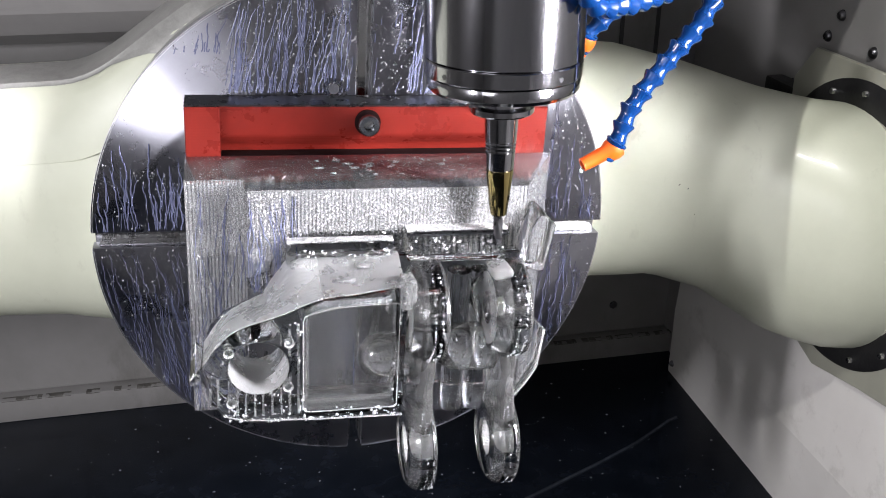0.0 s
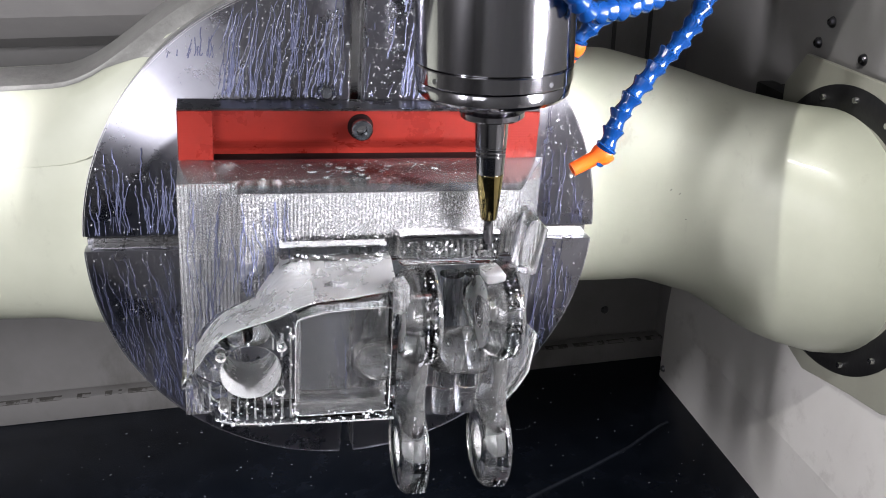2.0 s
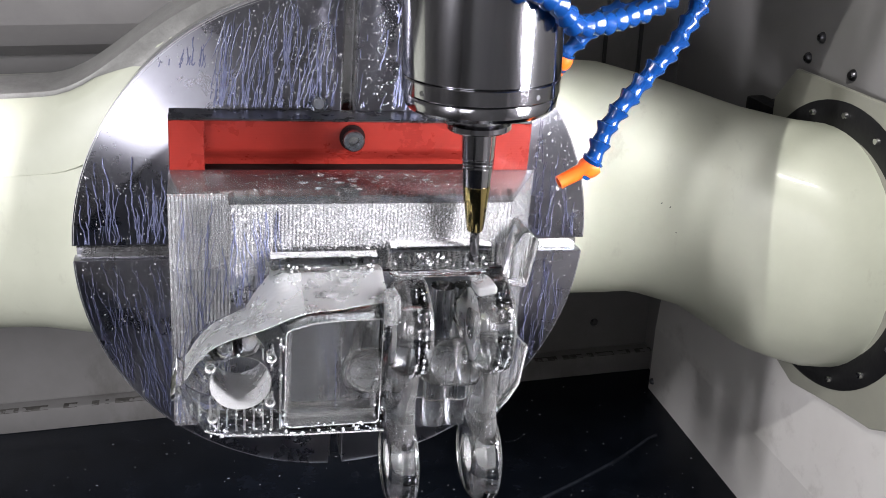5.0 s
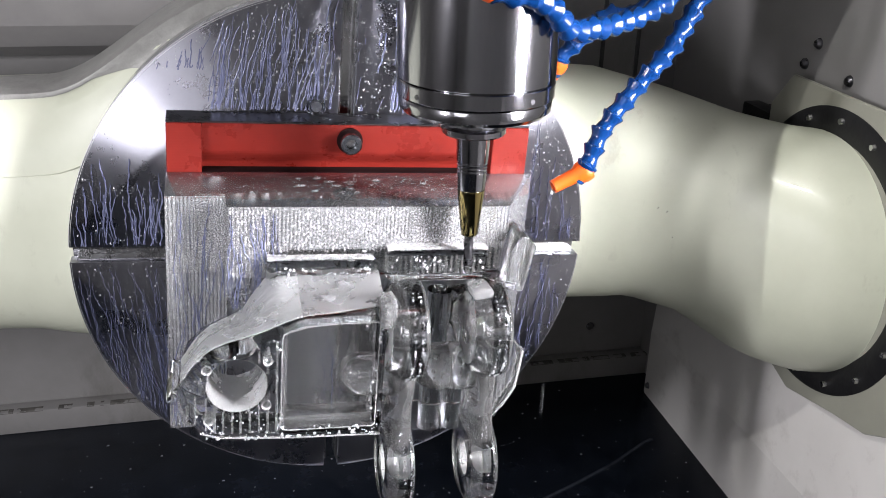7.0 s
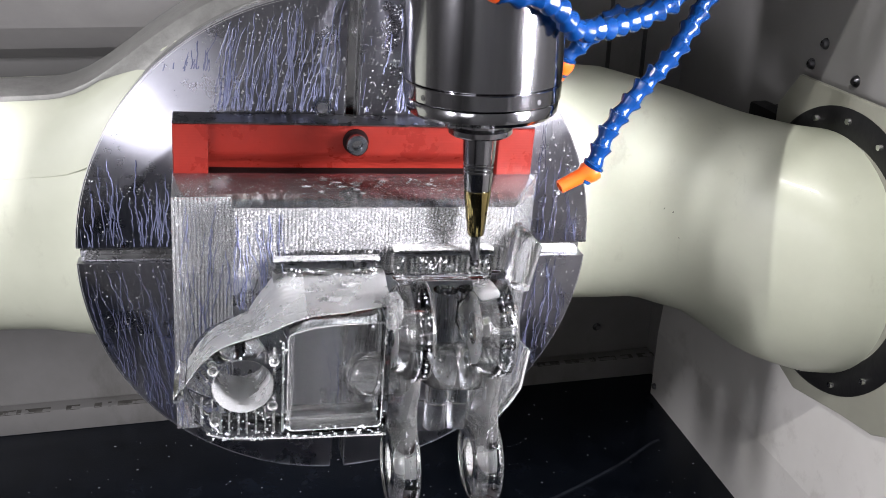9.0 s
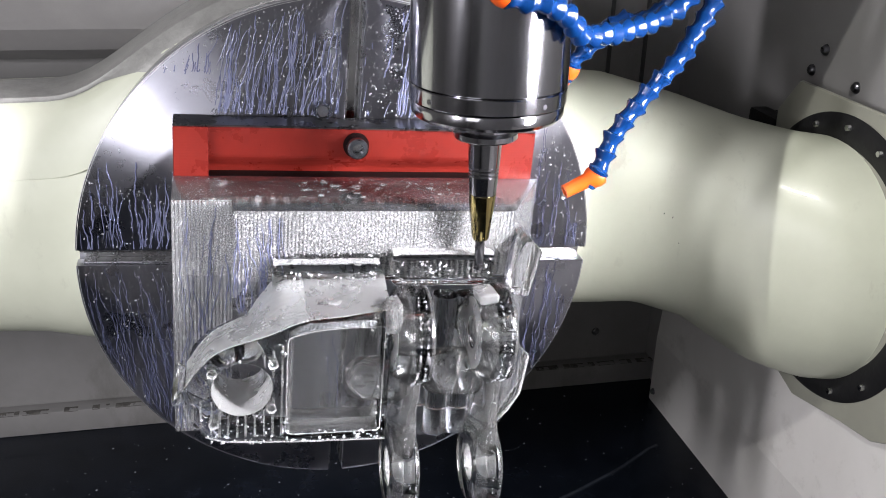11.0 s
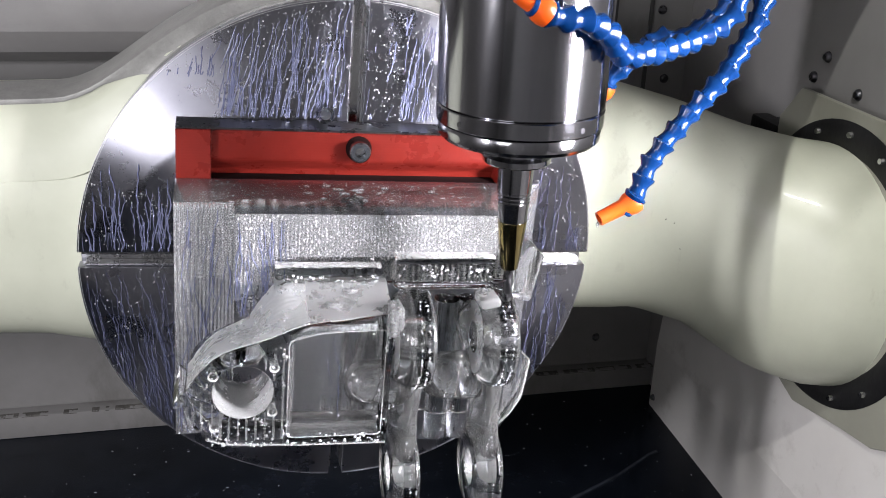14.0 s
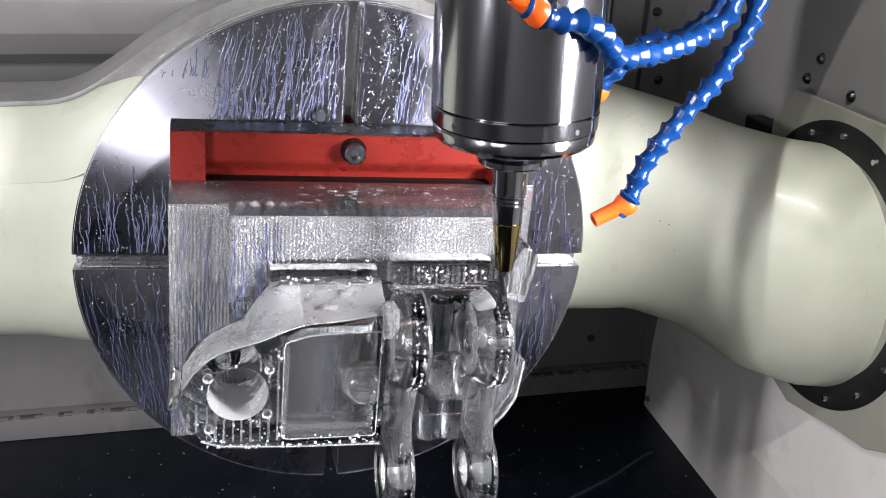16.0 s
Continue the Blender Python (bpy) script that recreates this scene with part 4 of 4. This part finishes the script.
spots += [(rnd.uniform(-0.10, 0.005), -0.1500, -0.0690 + rnd.uniform(-0.0008, 0.0008), rnd.choice((0.0005, 0.0008, 0.0011)), "y") for _ in range(26)]
spots += [(rnd.uniform(-0.062, 0.006), -0.1121, rnd.uniform(0.022, 0.036), rnd.choice(FINE + (0.0006,)), "y") for _ in range(150)]
spots += [(rnd.uniform(-0.062, 0.006), -0.1121, rnd.uniform(0.030, 0.036), rnd.choice((0.0004, 0.0006, 0.0009)), "y") for _ in range(34)]
spots += [(rnd.uniform(0.017, 0.084), -0.1141, rnd.uniform(0.034, 0.043), rnd.choice((0.0004, 0.0006, 0.0009)), "y") for _ in range(36)]
spots += [(rnd.uniform(0.017, 0.084), -0.1141, rnd.uniform(0.026, 0.044), rnd.choice(FINE + (0.0006,)), "y") for _ in range(160)]
while len(spots) < 7560:
    x, z = rnd.uniform(-0.116, 0.008), rnd.uniform(-0.068, 0.012)
    if math.hypot(x + 0.0852, z + 0.0297) > 0.021 and not (-0.056 < x < 0.001 and -0.061 < z < 0.011) and z < line([(-0.116, -0.03), (-0.1, -0.01), (-0.05, 0.01), (0.01, 0.015)], x):
        spots.append((x, -0.1501, z, rnd.choice(FINE + (0.0006, 0.0008, 0.0010)), "y"))
spots += [(-0.112 + 0.0078 * k + rnd.uniform(-0.002, 0.002), -0.1503, -0.0672 + rnd.uniform(-0.0012, 0.0008), rnd.choice((0.0007, 0.0010, 0.0014)), "y") for k in range(15)]
BEADS = (0.0002, 0.0003, 0.0004, 0.0005, 0.0006)
for upper, lower in LUGS:
    for c, z, r, many in ((upper, 0.0, 0.0334, 150), (lower, -0.1045, 0.0333, 130)):
        for _ in range(many):
            a = rnd.uniform(-1.5, 1.25)
            spots.append((c + rnd.choice((0.0015, 0.0015, 0.0062, 0.0066)) + rnd.gauss(0, 0.0005), -0.135 - r * math.cos(a), z + r * math.sin(a), rnd.choice(BEADS), "y"))
spots += [(rnd.uniform(-0.054, 0.004), -0.1373, rnd.uniform(-0.058, 0.006), rnd.choice((0.0003, 0.0004, 0.0006)), "y") for _ in range(40)]
gathered = []
for x, y, z, size, out in spots:
    if noise.noise((x * 55, y * 20, z * 40)) + rnd.uniform(-0.35, 0.35) < -0.28:
        continue
    if y > -0.103 and rnd.random() < 0.7:
        x = round(x / 0.0025) * 0.0025 + rnd.gauss(0, 0.0003)
    gathered.append((x, y, z, size, out))
spots = [q for q in gathered if -0.1288 < q[0] and not (q[1] > -0.08 and q[0] > -0.0905)]
tagged(drops("coolant_drops", spots, 2, DROP), "fine coolant drops beading on the clear block", "coolant", kind="stuff").matrix_basis = TILT
spots = [(rnd.uniform(-0.125, 0.10), rnd.uniform(-0.078, -0.032), 0.0745, rnd.choice((0.0002, 0.0003, 0.0004, 0.0006)), "z") for _ in range(320)]
spots += [(rnd.uniform(-0.04, 0.06), rnd.uniform(-0.072, -0.036), 0.0745, rnd.choice((0.0010, 0.0014, 0.0020)), "z") for _ in range(20)]
spots += [(rnd.uniform(-0.063, 0.006), rnd.uniform(-0.111, -0.101), 0.0402, rnd.choice((0.0007, 0.0012)), "z") for _ in range(24)]
spots += [(-0.028, -0.134, 0.0242, 0.0052, "z"), (-0.008, -0.135, 0.0240, 0.0048, "z"), (-0.016, -0.121, 0.0280, 0.0050, "z")]
tagged(drops("coolant_beads", spots, 3, BEAD), "clear coolant beads on top of the clear block", "coolant", kind="stuff").matrix_basis = TILT
spots = [(rnd.uniform(-0.7, 0.43), rnd.uniform(-0.2, 0.33), FLOOR + 0.0003, rnd.choice((0.0002, 0.0003, 0.0004, 0.0007)), "z") for _ in range(620)]
tagged(drops("floor_drops", spots, 4, DROP), "scattered drops on the black floor", "coolant", kind="stuff")


falling = []
for when in (1.26, 3.28, 6.82, 8.30, 11.60, 13.42, 15.20):
    d = part("drop", lathe([(0, -0.0016), (0.0009, -0.0012), (0.0012, -0.0003), (0.0010, 0.0008), (0.0004, 0.0020), (0, 0.0026)], 14, None, False), BEAD, None, shade=60)
    d.name = "falling_drop"
    tagged(d, "clear coolant drop falling from the orange nozzle", "drop", "drops from the nozzle")
    falling.append((d, when))


# ---- what moves ----
def motions():
    def at(t, dx, dy, dz):
        return (t, pose(HOME[0] + dx, HOME[1] + dy, HOME[2] + dz))
    rows = []
    t = 0.0
    while t < 11.85:
        base = line([(0.0, -0.0020), (4.0, -0.0032), (6.5, -0.0062), (9.2, -0.0062), (11.8, -0.0050)], t)
        swing = line([(0.0, 0.0022), (2.0, 0.0026), (4.0, 0.0036), (9.5, 0.0036), (11.2, 0.0010), (11.8, 0.0)], t)
        a = 2 * math.pi * (t - 0.33) / 1.033
        rows.append(at(round(t, 2), base + swing * math.cos(a), 0.042 + 0.4 * swing * math.sin(a), 0.0))
        t += 0.1
    rows += [at(11.9, -0.0045, 0.042, 0.0012), at(12.0, -0.0045, 0.042, 0.011), at(12.1, -0.0040, 0.042, 0.0265), at(12.2, -0.0035, 0.042, 0.0290),
             at(12.3, -0.0020, 0.040, 0.0288), at(12.4, 0.0010, 0.030, 0.0285), at(12.5, 0.0040, 0.018, 0.0283), at(12.6, 0.0060, 0.0055, 0.0280),
             at(12.7, 0.0032, 0.0, 0.0268), at(12.8, 0.0026, 0.0, 0.0119), at(12.9, 0.0024, 0.0, 0.0010), at(13.1, 0.0022, 0.0, 0.0), at(13.5, 0.0010, 0.0, -0.0005),
             at(14.0, 0.0003, 0.0, 0.0), at(14.5, 0.0, 0.0, 0.0), at(15.0, 0.0005, 0.0, 0.0), at(16.0, 0.0005, 0.0, 0.0)]
    walk(spindle, rows)
    tip = Vector((0.1330, -0.1720, 0.0885)) - Vector(HOME)
    for d, when in falling:
        ride = [(t, pose(*(m.translation + tip))) for t, m in rows if t < when - 0.05]
        x, y, z = ride[-1][1].translation
        end = math.sqrt(2 * (z - FLOOR - 0.002) / 9.8)
        fall = [(when, pose(x, y, z))] + [(when + end * k / 5, pose(x, y, z - 4.9 * (end * k / 5) ** 2)) for k in range(1, 6)]
        walk(d, ride + fall + [(when + end + 0.1, pose(x, y, FLOOR + 0.002)), (16.0, pose(x, y, FLOOR + 0.002))])


motions()
